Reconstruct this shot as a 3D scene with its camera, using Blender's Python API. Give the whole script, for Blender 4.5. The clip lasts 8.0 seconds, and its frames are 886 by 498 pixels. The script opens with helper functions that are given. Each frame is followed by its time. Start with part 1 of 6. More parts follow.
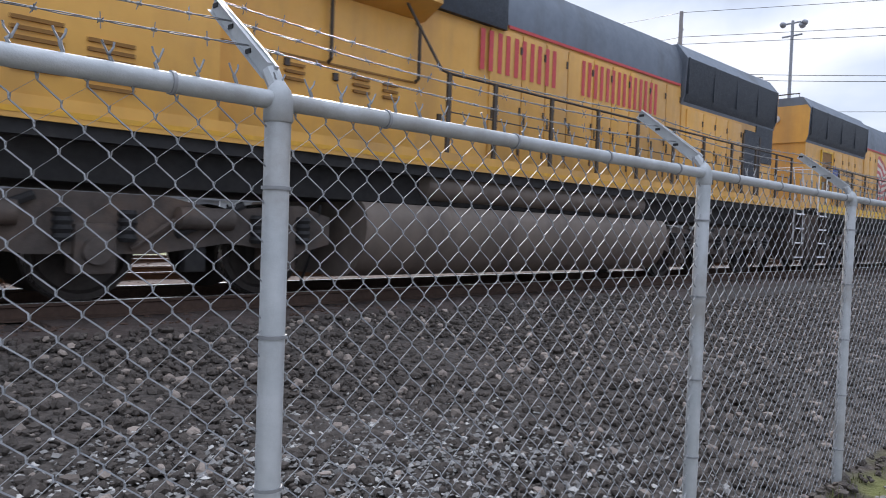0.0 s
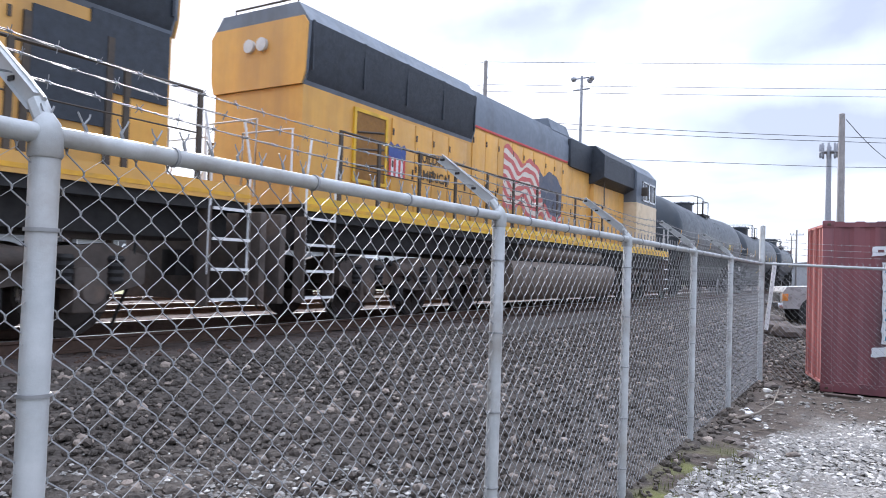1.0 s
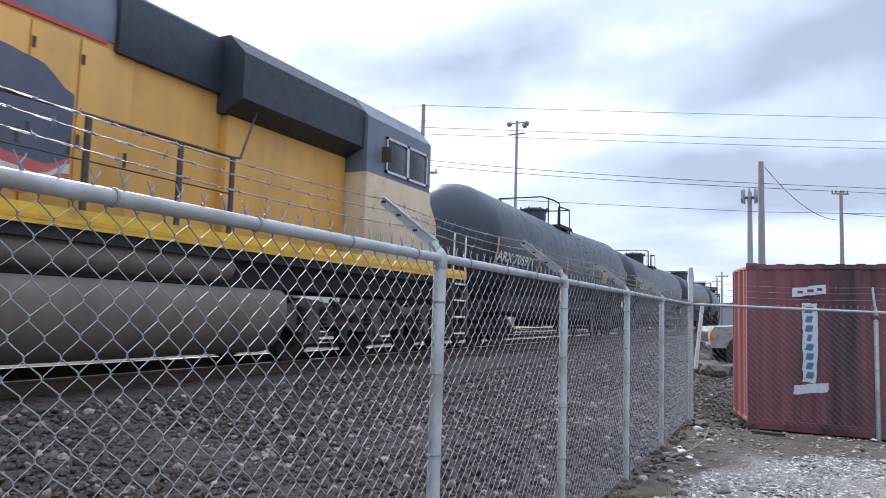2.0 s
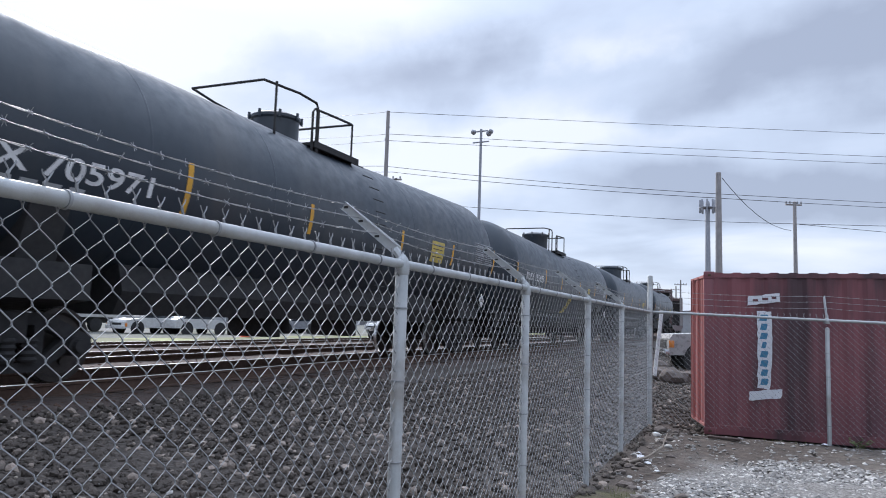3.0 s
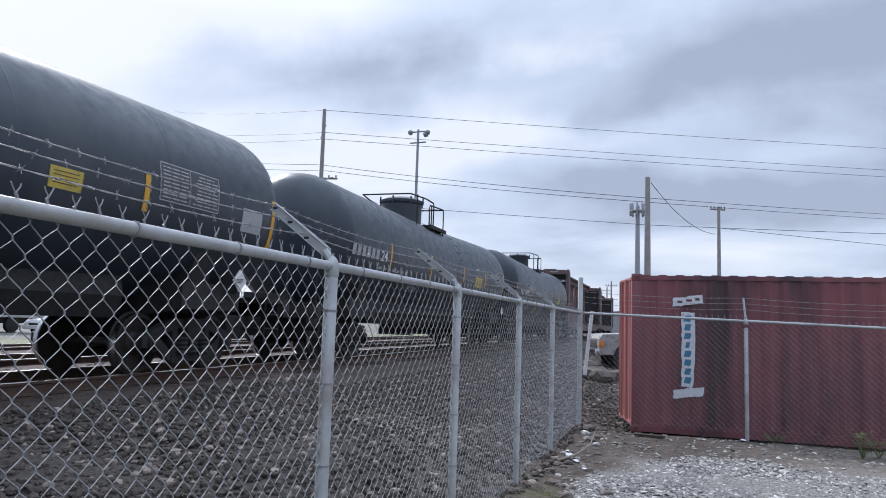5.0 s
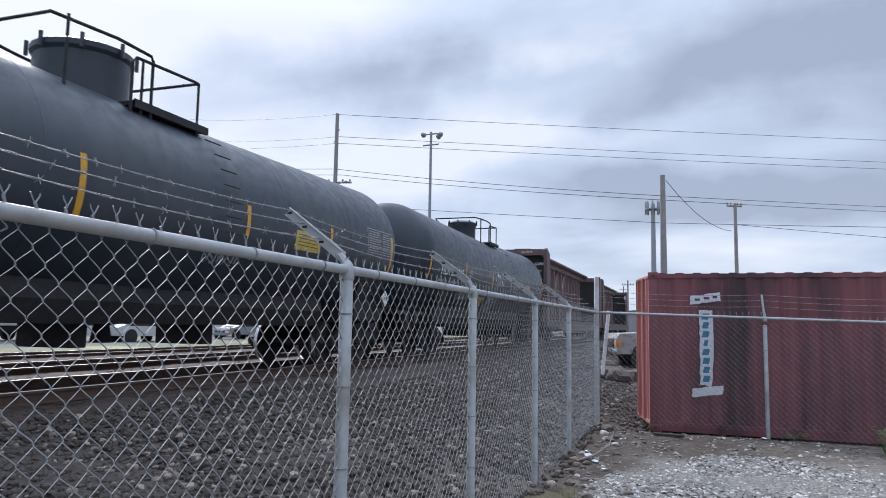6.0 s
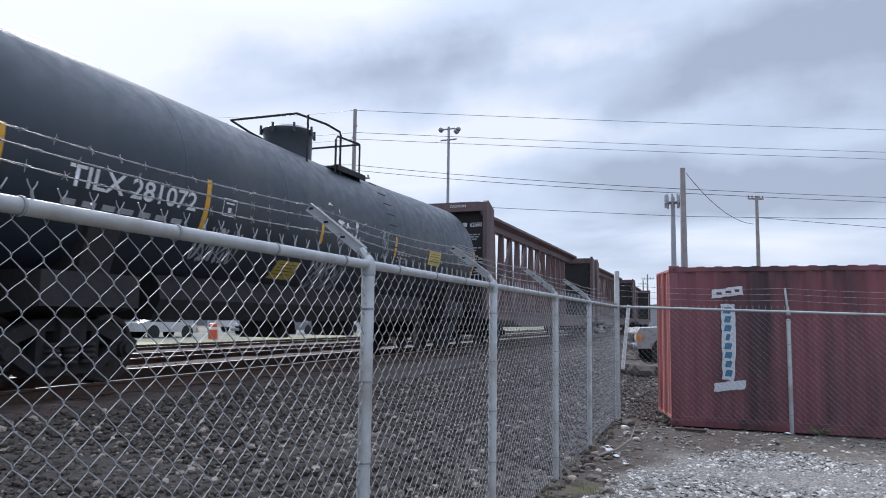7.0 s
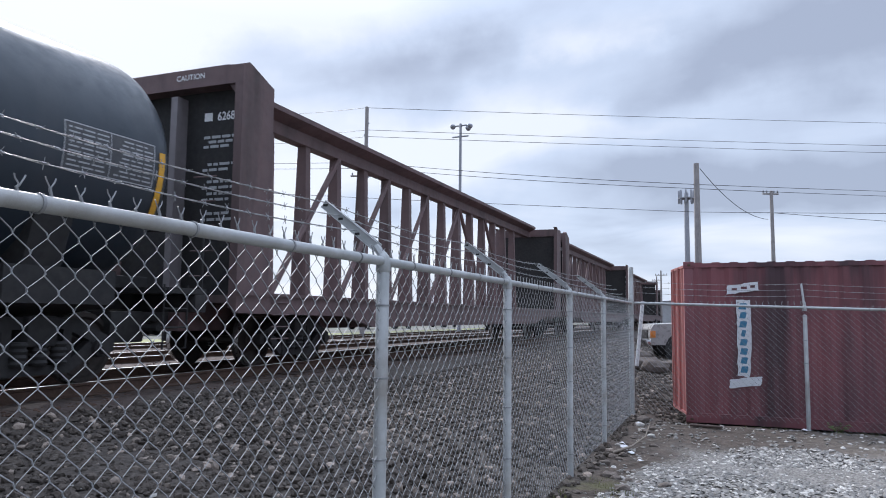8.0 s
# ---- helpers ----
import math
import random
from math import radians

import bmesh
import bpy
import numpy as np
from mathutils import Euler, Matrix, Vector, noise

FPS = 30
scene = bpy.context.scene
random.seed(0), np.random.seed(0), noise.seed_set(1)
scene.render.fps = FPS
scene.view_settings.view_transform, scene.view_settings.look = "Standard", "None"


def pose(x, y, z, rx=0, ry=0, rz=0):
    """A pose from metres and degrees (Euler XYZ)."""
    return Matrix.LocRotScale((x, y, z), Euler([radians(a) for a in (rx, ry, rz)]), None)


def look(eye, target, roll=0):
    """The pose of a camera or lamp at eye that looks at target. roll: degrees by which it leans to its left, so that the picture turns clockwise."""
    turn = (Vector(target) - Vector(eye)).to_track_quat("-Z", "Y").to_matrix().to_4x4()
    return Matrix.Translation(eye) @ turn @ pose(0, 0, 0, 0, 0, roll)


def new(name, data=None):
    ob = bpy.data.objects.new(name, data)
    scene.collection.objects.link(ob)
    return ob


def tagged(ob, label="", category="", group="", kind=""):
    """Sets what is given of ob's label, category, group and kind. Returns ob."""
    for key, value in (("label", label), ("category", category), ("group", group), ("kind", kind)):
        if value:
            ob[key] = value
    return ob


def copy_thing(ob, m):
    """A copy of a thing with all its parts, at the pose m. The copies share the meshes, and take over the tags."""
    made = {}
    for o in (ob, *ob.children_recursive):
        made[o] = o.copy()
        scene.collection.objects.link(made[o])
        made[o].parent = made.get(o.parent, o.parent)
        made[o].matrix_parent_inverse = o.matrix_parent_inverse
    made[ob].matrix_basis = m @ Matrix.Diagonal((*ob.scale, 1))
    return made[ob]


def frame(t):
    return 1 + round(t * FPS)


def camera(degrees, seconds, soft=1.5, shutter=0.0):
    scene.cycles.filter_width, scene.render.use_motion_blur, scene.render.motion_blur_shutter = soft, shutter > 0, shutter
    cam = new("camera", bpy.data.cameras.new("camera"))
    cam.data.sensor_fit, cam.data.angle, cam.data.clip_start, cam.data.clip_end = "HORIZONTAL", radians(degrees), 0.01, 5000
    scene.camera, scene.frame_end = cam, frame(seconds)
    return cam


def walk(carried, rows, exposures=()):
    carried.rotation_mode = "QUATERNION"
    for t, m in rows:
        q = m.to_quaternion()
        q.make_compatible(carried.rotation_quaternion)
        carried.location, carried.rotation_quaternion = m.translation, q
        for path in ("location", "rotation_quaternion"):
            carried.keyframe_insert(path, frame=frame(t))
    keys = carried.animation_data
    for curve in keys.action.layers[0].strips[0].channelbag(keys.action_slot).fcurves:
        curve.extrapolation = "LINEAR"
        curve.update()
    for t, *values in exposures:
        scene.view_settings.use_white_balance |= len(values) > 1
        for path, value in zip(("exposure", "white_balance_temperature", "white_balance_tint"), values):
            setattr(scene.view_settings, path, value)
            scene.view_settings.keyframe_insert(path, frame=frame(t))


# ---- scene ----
cam = camera(63.64, 8.0, soft=0.95, shutter=0.06)
EXPOSURES = [(0.0, 0.32, 6300, 13), (0.5, 0.76, 6500, 14), (1.0, 0.82, 6200, 14), (1.5, 0.66, 6080, 13), (2.8, 0.24, 6050, 12), (3.2, 0.18, 6050, 12), (3.7, 0.17, 6050, 12), (5.8, 0.09, 6050, 12), (7.0, 0.13, 6050, 12), (8.0, 0.16, 6050, 12)]
PATH = [
    (0.0, pose(-0.041, -0.013, 1.560, 88.28, -2.07, 45.82)),
    (0.5, pose(-0.016, 0.011, 1.571, 89.33, -1.82, 38.34)),
    (1.0, pose(-0.006, 0.017, 1.581, 91.66, -1.87, 31.06)),
    (1.5, pose(-0.010, -0.004, 1.585, 93.95, -1.76, 27.60)),
    (2.8, pose(-0.015, -0.010, 1.579, 95.68, -1.86, 23.89)),
    (3.0, pose(-0.008, -0.004, 1.580, 95.75, -1.87, 23.08)),
    (3.5, pose(-0.003, 0.016, 1.578, 95.64, -2.14, 20.94)),
    (4.0, pose(0.010, 0.023, 1.578, 95.67, -2.25, 19.00)),
    (4.5, pose(0.024, 0.004, 1.591, 95.87, -2.04, 17.82)),
    (5.8, pose(0.022, -0.010, 1.589, 96.10, -1.08, 18.81)),
    (6.0, pose(0.028, -0.011, 1.590, 96.05, -0.98, 19.25)),
    (6.5, pose(0.025, -0.017, 1.589, 95.83, -0.87, 20.07)),
    (7.0, pose(0.012, -0.009, 1.588, 95.63, -0.79, 20.73)),
    (7.5, pose(-0.000, 0.008, 1.586, 95.45, -0.73, 21.28)),
    (8.0, pose(-0.003, -0.004, 1.585, 95.38, -0.63, 21.73)),
]
walk(cam, PATH, EXPOSURES)

# ---------------------------------------------------------------- world and sun
SUN_AZ, SUN_EL = 52.0, 34.0        # degrees left of the track's heading, degrees up
sun_dir = Vector((-math.sin(radians(SUN_AZ)) * math.cos(radians(SUN_EL)),
                  math.cos(radians(SUN_AZ)) * math.cos(radians(SUN_EL)), math.sin(radians(SUN_EL))))


def make_world():
    w = bpy.data.worlds.new("overcast_sky")
    scene.world = w
    w.use_nodes = True
    nt = w.node_tree
    N, L = nt.nodes, nt.links
    N.clear()
    out = N.new("ShaderNodeOutputWorld")
    bg = N.new("ShaderNodeBackground")
    bg.inputs["Strength"].default_value = 1.0
    tc = N.new("ShaderNodeTexCoord")
    sep = N.new("ShaderNodeSeparateXYZ")
    L.new(tc.outputs["Generated"], sep.inputs[0])

    def m(op, a, b=None, c=None):
        n = N.new("ShaderNodeMath")
        n.operation = op
        for i, v in enumerate((a, b, c)):
            if v is None:
                continue
            if isinstance(v, (int, float)):
                n.inputs[i].default_value = v
            else:
                L.new(v, n.inputs[i])
        return n.outputs[0]

    zz = m("ADD", m("MAXIMUM", sep.outputs[2], 0.0), 0.22)
    comb = N.new("ShaderNodeCombineXYZ")
    L.new(m("DIVIDE", sep.outputs[0], zz), comb.inputs[0])
    L.new(m("DIVIDE", sep.outputs[1], zz), comb.inputs[1])
    big = N.new("ShaderNodeTexNoise")
    big.inputs["Scale"].default_value, big.inputs["Detail"].default_value = 1.45, 8.0
    big.inputs["Roughness"].default_value, big.inputs["Distortion"].default_value = 0.47, 0.35
    mp = N.new("ShaderNodeMapping")
    mp.inputs["Location"].default_value, mp.inputs["Scale"].default_value = (3.7, 1.3, 0), (0.8, 1.12, 1.0)
    mp.inputs["Rotation"].default_value = (0, 0, radians(-18))
    L.new(comb.outputs[0], mp.inputs["Vector"])
    L.new(mp.outputs[0], big.inputs["Vector"])
    dot = N.new("ShaderNodeVectorMath")
    dot.operation = "DOT_PRODUCT"
    dot.inputs[1].default_value = sun_dir
    L.new(tc.outputs["Generated"], dot.inputs[0])
    glow = m("POWER", m("MAXIMUM", dot.outputs["Value"], 0.0), 3.0)
    fac = m("ADD", m("ADD", m("MULTIPLY", m("SUBTRACT", big.outputs[0], 0.5), 2.3), m("ADD", m("MULTIPLY", glow, 0.85), m("MULTIPLY", m("MAXIMUM", m("SUBTRACT", 0.20, sep.outputs[2]), 0.0), 1.4))), 0.20)
    # banks of cloud: heading left of the track, height, half widths in degrees, and how much lighter or darker
    warp = N.new("ShaderNodeTexNoise")
    warp.inputs["Scale"].default_value, warp.inputs["Detail"].default_value = 5.0, 6.0
    warp.inputs["Roughness"].default_value = 0.55
    L.new(tc.outputs["Generated"], warp.inputs["Vector"])
    wsep = N.new("ShaderNodeSeparateColor")
    L.new(warp.outputs["Color"], wsep.inputs[0])
    az = m("ADD", m("MULTIPLY", m("ARCTAN2", m("MULTIPLY", sep.outputs[0], -1.0), sep.outputs[1]), 57.2958), m("MULTIPLY", m("SUBTRACT", wsep.outputs[0], 0.5), 22.0))
    el = m("ADD", m("MULTIPLY", m("ARCSINE", sep.outputs[2]), 57.2958), m("MULTIPLY", m("SUBTRACT", wsep.outputs[1], 0.5), 10.0))
    for a0, e0, wa, we, amt in ((39, 19.5, 5, 2.2, -0.40), (22, 19.5, 9, 2.6, -0.62), (9, 20.5, 4, 1.3, 0.40), (-6, 19.0, 14, 3.6, -0.58), (14, 14.2, 16, 1.3, 0.30),
                                (-2, 10.3, 15, 1.6, -0.34), (22, 9.5, 9, 1.4, -0.20), (34, 25, 18, 3.0, 0.35), (-14, 29, 22, 4.0, -0.25), (50, 14, 9, 8, 0.35)):
        da, de = m("DIVIDE", m("SUBTRACT", az, a0), wa), m("DIVIDE", m("SUBTRACT", el, e0), we)
        lobe = m("POWER", 2.718, m("MULTIPLY", m("ADD", m("MULTIPLY", da, da), m("MULTIPLY", de, de)), -1.0))
        fac = m("MULTIPLY_ADD", lobe, amt, fac)
    ramp = N.new("ShaderNodeValToRGB")
    r = ramp.color_ramp
    r.elements[0].position, r.elements[0].color = 0.0, (0.40, 0.445, 0.54, 1)
    r.elements[1].position, r.elements[1].color = 1.0, (0.84, 0.865, 0.92, 1)
    e = r.elements.new(0.5)
    e.color = (0.60, 0.67, 0.785, 1)
    L.new(fac, ramp.inputs[0])
    sky = N.new("ShaderNodeTexSky")
    sky.sky_type, sky.sun_disc = "NISHITA", False
    sky.sun_elevation, sky.sun_rotation = radians(SUN_EL), radians(-SUN_AZ)
    hsv = N.new("ShaderNodeVectorMath")
    hsv.operation = "SCALE"
    hsv.inputs["Scale"].default_value = 0.10
    L.new(sky.outputs[0], hsv.inputs[0])
    mix = N.new("ShaderNodeMix")
    mix.data_type = "RGBA"
    mix.inputs["Factor"].default_value = 0.9
    L.new(hsv.outputs[0], mix.inputs["A"])
    L.new(ramp.outputs[0], mix.inputs["B"])
    # an overcast sky brightens towards the zenith
    lift = m("ADD", m("MULTIPLY", m("MAXIMUM", m("SUBTRACT", sep.outputs[2], 0.38), 0.0), 2.9), 1.0)
    sc = N.new("ShaderNodeVectorMath")
    sc.operation = "SCALE"
    L.new(mix.outputs["Result"], sc.inputs[0])
    L.new(lift, sc.inputs["Scale"])
    L.new(sc.outputs[0], bg.inputs["Color"])
    L.new(bg.outputs[0], out.inputs[0])


make_world()
sun = new("sun", bpy.data.lights.new("sun", "SUN"))
sun.data.energy, sun.data.angle, sun.data.color = 3.2, radians(12), (1.0, 0.96, 0.92)
sun.matrix_world = look(tuple(sun_dir * 50), (0, 0, 0))


# ---------------------------------------------------------------- materials
def mat(name, c1, c2=None, scale=6.0, rough=0.6, metal=0.0, bump=0.0, bscale=40.0, dirt=None, dscale=1.2, damount=0.5,
        streak=False, island=0.0, pick=0.62, rnd=0.0, spec=0.5, edge=(0.5, 0.72)):
    """Two-tone grain, fine relief and a layer of stains with its own shape."""
    m = bpy.data.materials.new(name)
    m.use_nodes = True
    nt = m.node_tree
    N, L = nt.nodes, nt.links
    p = N["Principled BSDF"]
    p.inputs["Metallic"].default_value = metal
    p.inputs["Specular IOR Level"].default_value = spec
    tc = N.new("ShaderNodeTexCoord")
    src = tc.outputs["Object"]

    def noise_tex(sc, detail, vec):
        n = N.new("ShaderNodeTexNoise")
        n.inputs["Scale"].default_value, n.inputs["Detail"].default_value = sc, detail
        n.inputs["Roughness"].default_value = 0.6
        L.new(vec, n.inputs["Vector"])
        return n.outputs[0]

    def rng(v, a, b, c=0.0, d=1.0):
        n = N.new("ShaderNodeMapRange")
        for i, q in enumerate((a, b, c, d)):
            n.inputs[i + 1].default_value = q
        L.new(v, n.inputs[0])
        return n.outputs[0]

    def mixc(f, a, b):
        n = N.new("ShaderNodeMix")
        n.data_type = "RGBA"
        for key, v in (("Factor", f), ("A", a), ("B", b)):
            if isinstance(v, (int, float)):
                n.inputs[key].default_value = v
            elif isinstance(v, tuple):
                n.inputs[key].default_value = (*v, 1)
            else:
                L.new(v, n.inputs[key])
        return n.outputs["Result"]

    c2 = c2 or tuple(x * 0.75 for x in c1)
    col = mixc(rng(noise_tex(scale, 6.0, src), 0.3, 0.7), c1, c2)
    rgh = rng(noise_tex(scale * 2.3, 4.0, src), 0.3, 0.7, max(rough - 0.1, 0.03), min(rough + 0.12, 1.0))
    if dirt:
        vec = src
        if streak:
            mp = N.new("ShaderNodeMapping")
            mp.inputs["Scale"].default_value = (1.0, 1.0, 0.12)
            L.new(src, mp.inputs["Vector"])
            vec = mp.outputs[0]
        f = rng(noise_tex(dscale, 8.0, vec), edge[0], edge[1], 0.0, damount)
        col = mixc(f, col, dirt)
    if island:
        g = N.new("ShaderNodeNewGeometry")
        col = mixc(rng(g.outputs["Random Per Island"], 0, 0.6, 0.55, 0.0), col, tuple(x * 0.45 for x in c1))
        col = mixc(rng(g.outputs["Random Per Island"], pick, 1.0, 0, island), col, tuple(min(1, x * 3.1) for x in c1))
    if rnd:
        o = N.new("ShaderNodeObjectInfo")
        col = mixc(rng(o.outputs["Random"], 0, 1, 0, rnd), col, tuple(x * 0.5 for x in c1))
    L.new(col, p.inputs["Base Color"])
    L.new(rgh, p.inputs["Roughness"])
    if bump:
        b = N.new("ShaderNodeBump")
        b.inputs["Strength"].default_value, b.inputs["Distance"].default_value = bump, 0.02
        L.new(noise_tex(bscale, 8.0, src), b.inputs["Height"])
        L.new(b.outputs[0], p.inputs["Normal"])
    return m


def glass_mat(name, tint):
    m = mat(name, tint, rough=0.06, scale=2.0)
    return m


M = {}
M["galv"] = mat("galvanised_steel", (0.49, 0.50, 0.50), (0.37, 0.385, 0.385), 9, 0.5, 0.35, 0.1, 120, (0.24, 0.215, 0.18), 3.0, 0.7)
M["wire"] = mat("galvanised_wire", (0.32, 0.325, 0.33), (0.22, 0.225, 0.23), 14, 0.5, 0.25)
M["yellow"] = mat("locomotive_yellow", (0.78, 0.42, 0.085), (0.70, 0.36, 0.07), 3, 0.45, 0, 0.04, 30, (0.33, 0.20, 0.09), 0.9, 0.6, True, edge=(0.42, 0.72))
M["yellow2"] = mat("sill_yellow", (0.82, 0.50, 0.03), (0.70, 0.42, 0.03), 3, 0.5, 0, 0.04, 30, (0.25, 0.14, 0.05), 2.0, 0.6)
M["cream"] = mat("cab_nose_paint", (0.66, 0.52, 0.34), (0.58, 0.45, 0.28), 3, 0.45, 0, 0.03, 30, (0.30, 0.22, 0.14), 1.5, 0.5)
M["lgrey"] = mat("locomotive_grey", (0.17, 0.20, 0.24), (0.13, 0.155, 0.19), 3, 0.5, 0, 0.05, 40, (0.07, 0.07, 0.07), 1.0, 0.6, True)
M["grille"] = mat("radiator_screen", (0.045, 0.055, 0.07), (0.03, 0.036, 0.045), 8, 0.55, 0.2, 0.3, 90)
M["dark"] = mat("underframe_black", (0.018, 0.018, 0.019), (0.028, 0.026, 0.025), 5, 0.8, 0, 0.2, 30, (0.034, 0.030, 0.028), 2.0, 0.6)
M["bogie"] = mat("bogie_grime", (0.11, 0.088, 0.074), (0.062, 0.05, 0.043), 5, 0.8, 0, 0.3, 30, (0.20, 0.13, 0.09), 2.0, 0.6)
M["fuel"] = mat("fuel_tank_grey", (0.205, 0.162, 0.128), (0.15, 0.12, 0.098), 3, 0.6, 0, 0.1, 30, (0.08, 0.06, 0.05), 1.4, 0.7, True)
M["stanchion"] = mat("handrail_dark", (0.05, 0.04, 0.035), (0.08, 0.06, 0.04), 9, 0.6)
M["white"] = mat("white_paint", (0.78, 0.78, 0.78), (0.68, 0.68, 0.68), 8, 0.6, 0, 0, 1, (0.4, 0.38, 0.36), 4, 0.4)
M["red"] = mat("red_paint", (0.62, 0.07, 0.07), (0.52, 0.06, 0.06), 8, 0.5)
M["blue"] = mat("blue_paint", (0.05, 0.09, 0.30), (0.04, 0.07, 0.24), 8, 0.5)
M["ink"] = mat("dark_lettering", (0.07, 0.05, 0.03), (0.09, 0.06, 0.03), 8, 0.6)
M["flagred"] = mat("flag_red", (0.60, 0.13, 0.12), (0.50, 0.10, 0.10), 6, 0.55, 0, 0, 1, (0.55, 0.33, 0.15), 2, 0.4)
M["flagblue"] = mat("flag_blue", (0.10, 0.115, 0.16), (0.075, 0.085, 0.12), 4, 0.55, 0, 0, 1, (0.25, 0.22, 0.2), 2, 0.4)
M["flagwhite"] = mat("flag_white", (0.74, 0.66, 0.58), (0.64, 0.56, 0.48), 6, 0.55, 0, 0, 1, (0.6, 0.4, 0.2), 2, 0.4)
M["tank"] = mat("tank_black", (0.024, 0.034, 0.046), (0.033, 0.045, 0.059), 2.0, 0.40, 0, 0.05, 20, (0.075, 0.075, 0.075), 0.7, 0.5, True)
M["stripe"] = mat("reflective_yellow", (0.75, 0.40, 0.03), (0.62, 0.32, 0.03), 8, 0.5, 0, 0, 1, (0.3, 0.2, 0.1), 5, 0.4)
M["sign"] = mat("yellow_sign", (0.62, 0.47, 0.08), (0.5, 0.38, 0.07), 8, 0.5, 0, 0, 1, (0.25, 0.2, 0.1), 9, 0.6)
M["plate"] = mat("panel_grey", (0.085, 0.088, 0.092), (0.06, 0.063, 0.068), 14, 0.6)
M["panel"] = mat("stencil_grey", (0.44, 0.45, 0.46), (0.34, 0.35, 0.36), 20, 0.6)
M["graf"] = mat("graffiti_grey", (0.50, 0.52, 0.54), (0.32, 0.34, 0.36), 20, 0.6)
M["rib"] = mat("bulkhead_rib_grey", (0.22, 0.20, 0.21), (0.17, 0.155, 0.16), 3, 0.65, 0, 0.1, 30, (0.09, 0.07, 0.065), 1.5, 0.6, True)
M["beam"] = mat("flatcar_brown", (0.155, 0.100, 0.098), (0.12, 0.080, 0.080), 3, 0.65, 0, 0.1, 30, (0.045, 0.035, 0.032), 1.5, 0.7, True)
M["wheel"] = mat("wheel_steel", (0.06, 0.05, 0.045), (0.04, 0.035, 0.03), 8, 0.6, 0.5)
M["tread"] = mat("wheel_tread", (0.55, 0.55, 0.55), (0.45, 0.45, 0.45), 8, 0.3, 1.0)
# lighter copy of the container red: sunlight on the door, put into the colour
M["contlit"] = mat("sunlit_container_red", (0.47, 0.185, 0.165), (0.37, 0.135, 0.125), 1.6, 0.6, 0, 0.06, 40, (0.22, 0.09, 0.08), 1.6, 0.6, True)
M["cont"] = mat("container_red", (0.240, 0.075, 0.083), (0.165, 0.062, 0.074), 0.7, 0.55, 0, 0.08, 40, (0.050, 0.028, 0.034), 1.3, 0.92, True, edge=(0.46, 0.64))
M["paper"] = mat("torn_white_paper", (0.72, 0.73, 0.75), (0.62, 0.63, 0.66), 12, 0.8, 0, 0.1, 60)
M["teal"] = mat("teal_print", (0.06, 0.22, 0.36), (0.05, 0.18, 0.30), 14, 0.7)
M["rail"] = mat("rail_rust", (0.10, 0.060, 0.042), (0.07, 0.042, 0.03), 12, 0.8, 0.1, 0.2, 60)
M["railtop"] = mat("rail_head_polished", (0.62, 0.62, 0.62), (0.5, 0.5, 0.5), 12, 0.28, 1.0)
M["tie"] = mat("creosoted_timber", (0.075, 0.052, 0.042), (0.050, 0.036, 0.030), 7, 0.9, 0, 0.4, 30, (0.12, 0.09, 0.07), 3, 0.5, rnd=0.5)
M["stone"] = mat("ballast_stone", (0.124, 0.102, 0.085), (0.054, 0.044, 0.036), 13, 0.9, 0, 0.6, 55, island=1.0, pick=0.84)
M["pale"] = mat("crushed_rock", (0.31, 0.295, 0.272), (0.19, 0.178, 0.163), 9, 0.9, 0, 0.3, 40, island=0.5, pick=0.72)
M["pole"] = mat("weathered_timber_pole", (0.34, 0.32, 0.31), (0.26, 0.245, 0.24), 5, 0.9, 0, 0.3, 20)
M["steelpole"] = mat("grey_steel_pole", (0.36, 0.37, 0.40), (0.28, 0.29, 0.32), 5, 0.6, 0.3)
M["cable"] = mat("cable_black", (0.05, 0.055, 0.06), (0.04, 0.04, 0.045), 5, 0.6)
M["silver"] = mat("car_paint_silver", (0.40, 0.39, 0.38), (0.33, 0.32, 0.31), 4, 0.3, 0.2, 0, 1, (0.22, 0.19, 0.16), 2, 0.4)
M["carwhite"] = mat("car_paint_white", (0.58, 0.58, 0.57), (0.50, 0.50, 0.49), 4, 0.25, 0, 0, 1, (0.4, 0.36, 0.3), 2, 0.3)
M["cargrey"] = mat("car_paint_grey", (0.25, 0.26, 0.28), (0.2, 0.21, 0.23), 4, 0.25)
M["cardark"] = mat("car_paint_dark", (0.03, 0.034, 0.045), (0.04, 0.04, 0.05), 4, 0.25)
M["glass"] = glass_mat("dark_window_glass", (0.03, 0.037, 0.045))
M["rubber"] = mat("tyre_rubber", (0.02, 0.02, 0.02), (0.03, 0.03, 0.03), 9, 0.85)
M["chrome"] = mat("chrome", (0.6, 0.6, 0.6), (0.5, 0.5, 0.5), 9, 0.2, 1.0)
# body yellow darkened to paint the shade in louvres, seam and doorway
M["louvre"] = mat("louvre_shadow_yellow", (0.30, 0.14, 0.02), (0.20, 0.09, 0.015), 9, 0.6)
M["amber"] = mat("amber_lens", (0.7, 0.25, 0.05), (0.6, 0.2, 0.04), 9, 0.3)
M["lamp"] = mat("headlamp_lens", (0.6, 0.6, 0.58), (0.5, 0.5, 0.5), 9, 0.15)
M["leaf"] = mat("weed_leaf", (0.11, 0.145, 0.045), (0.075, 0.10, 0.03), 9, 0.7, island=0.3)
M["grass"] = mat("dry_grass", (0.14, 0.15, 0.05), (0.10, 0.10, 0.04), 9, 0.85, island=0.35)
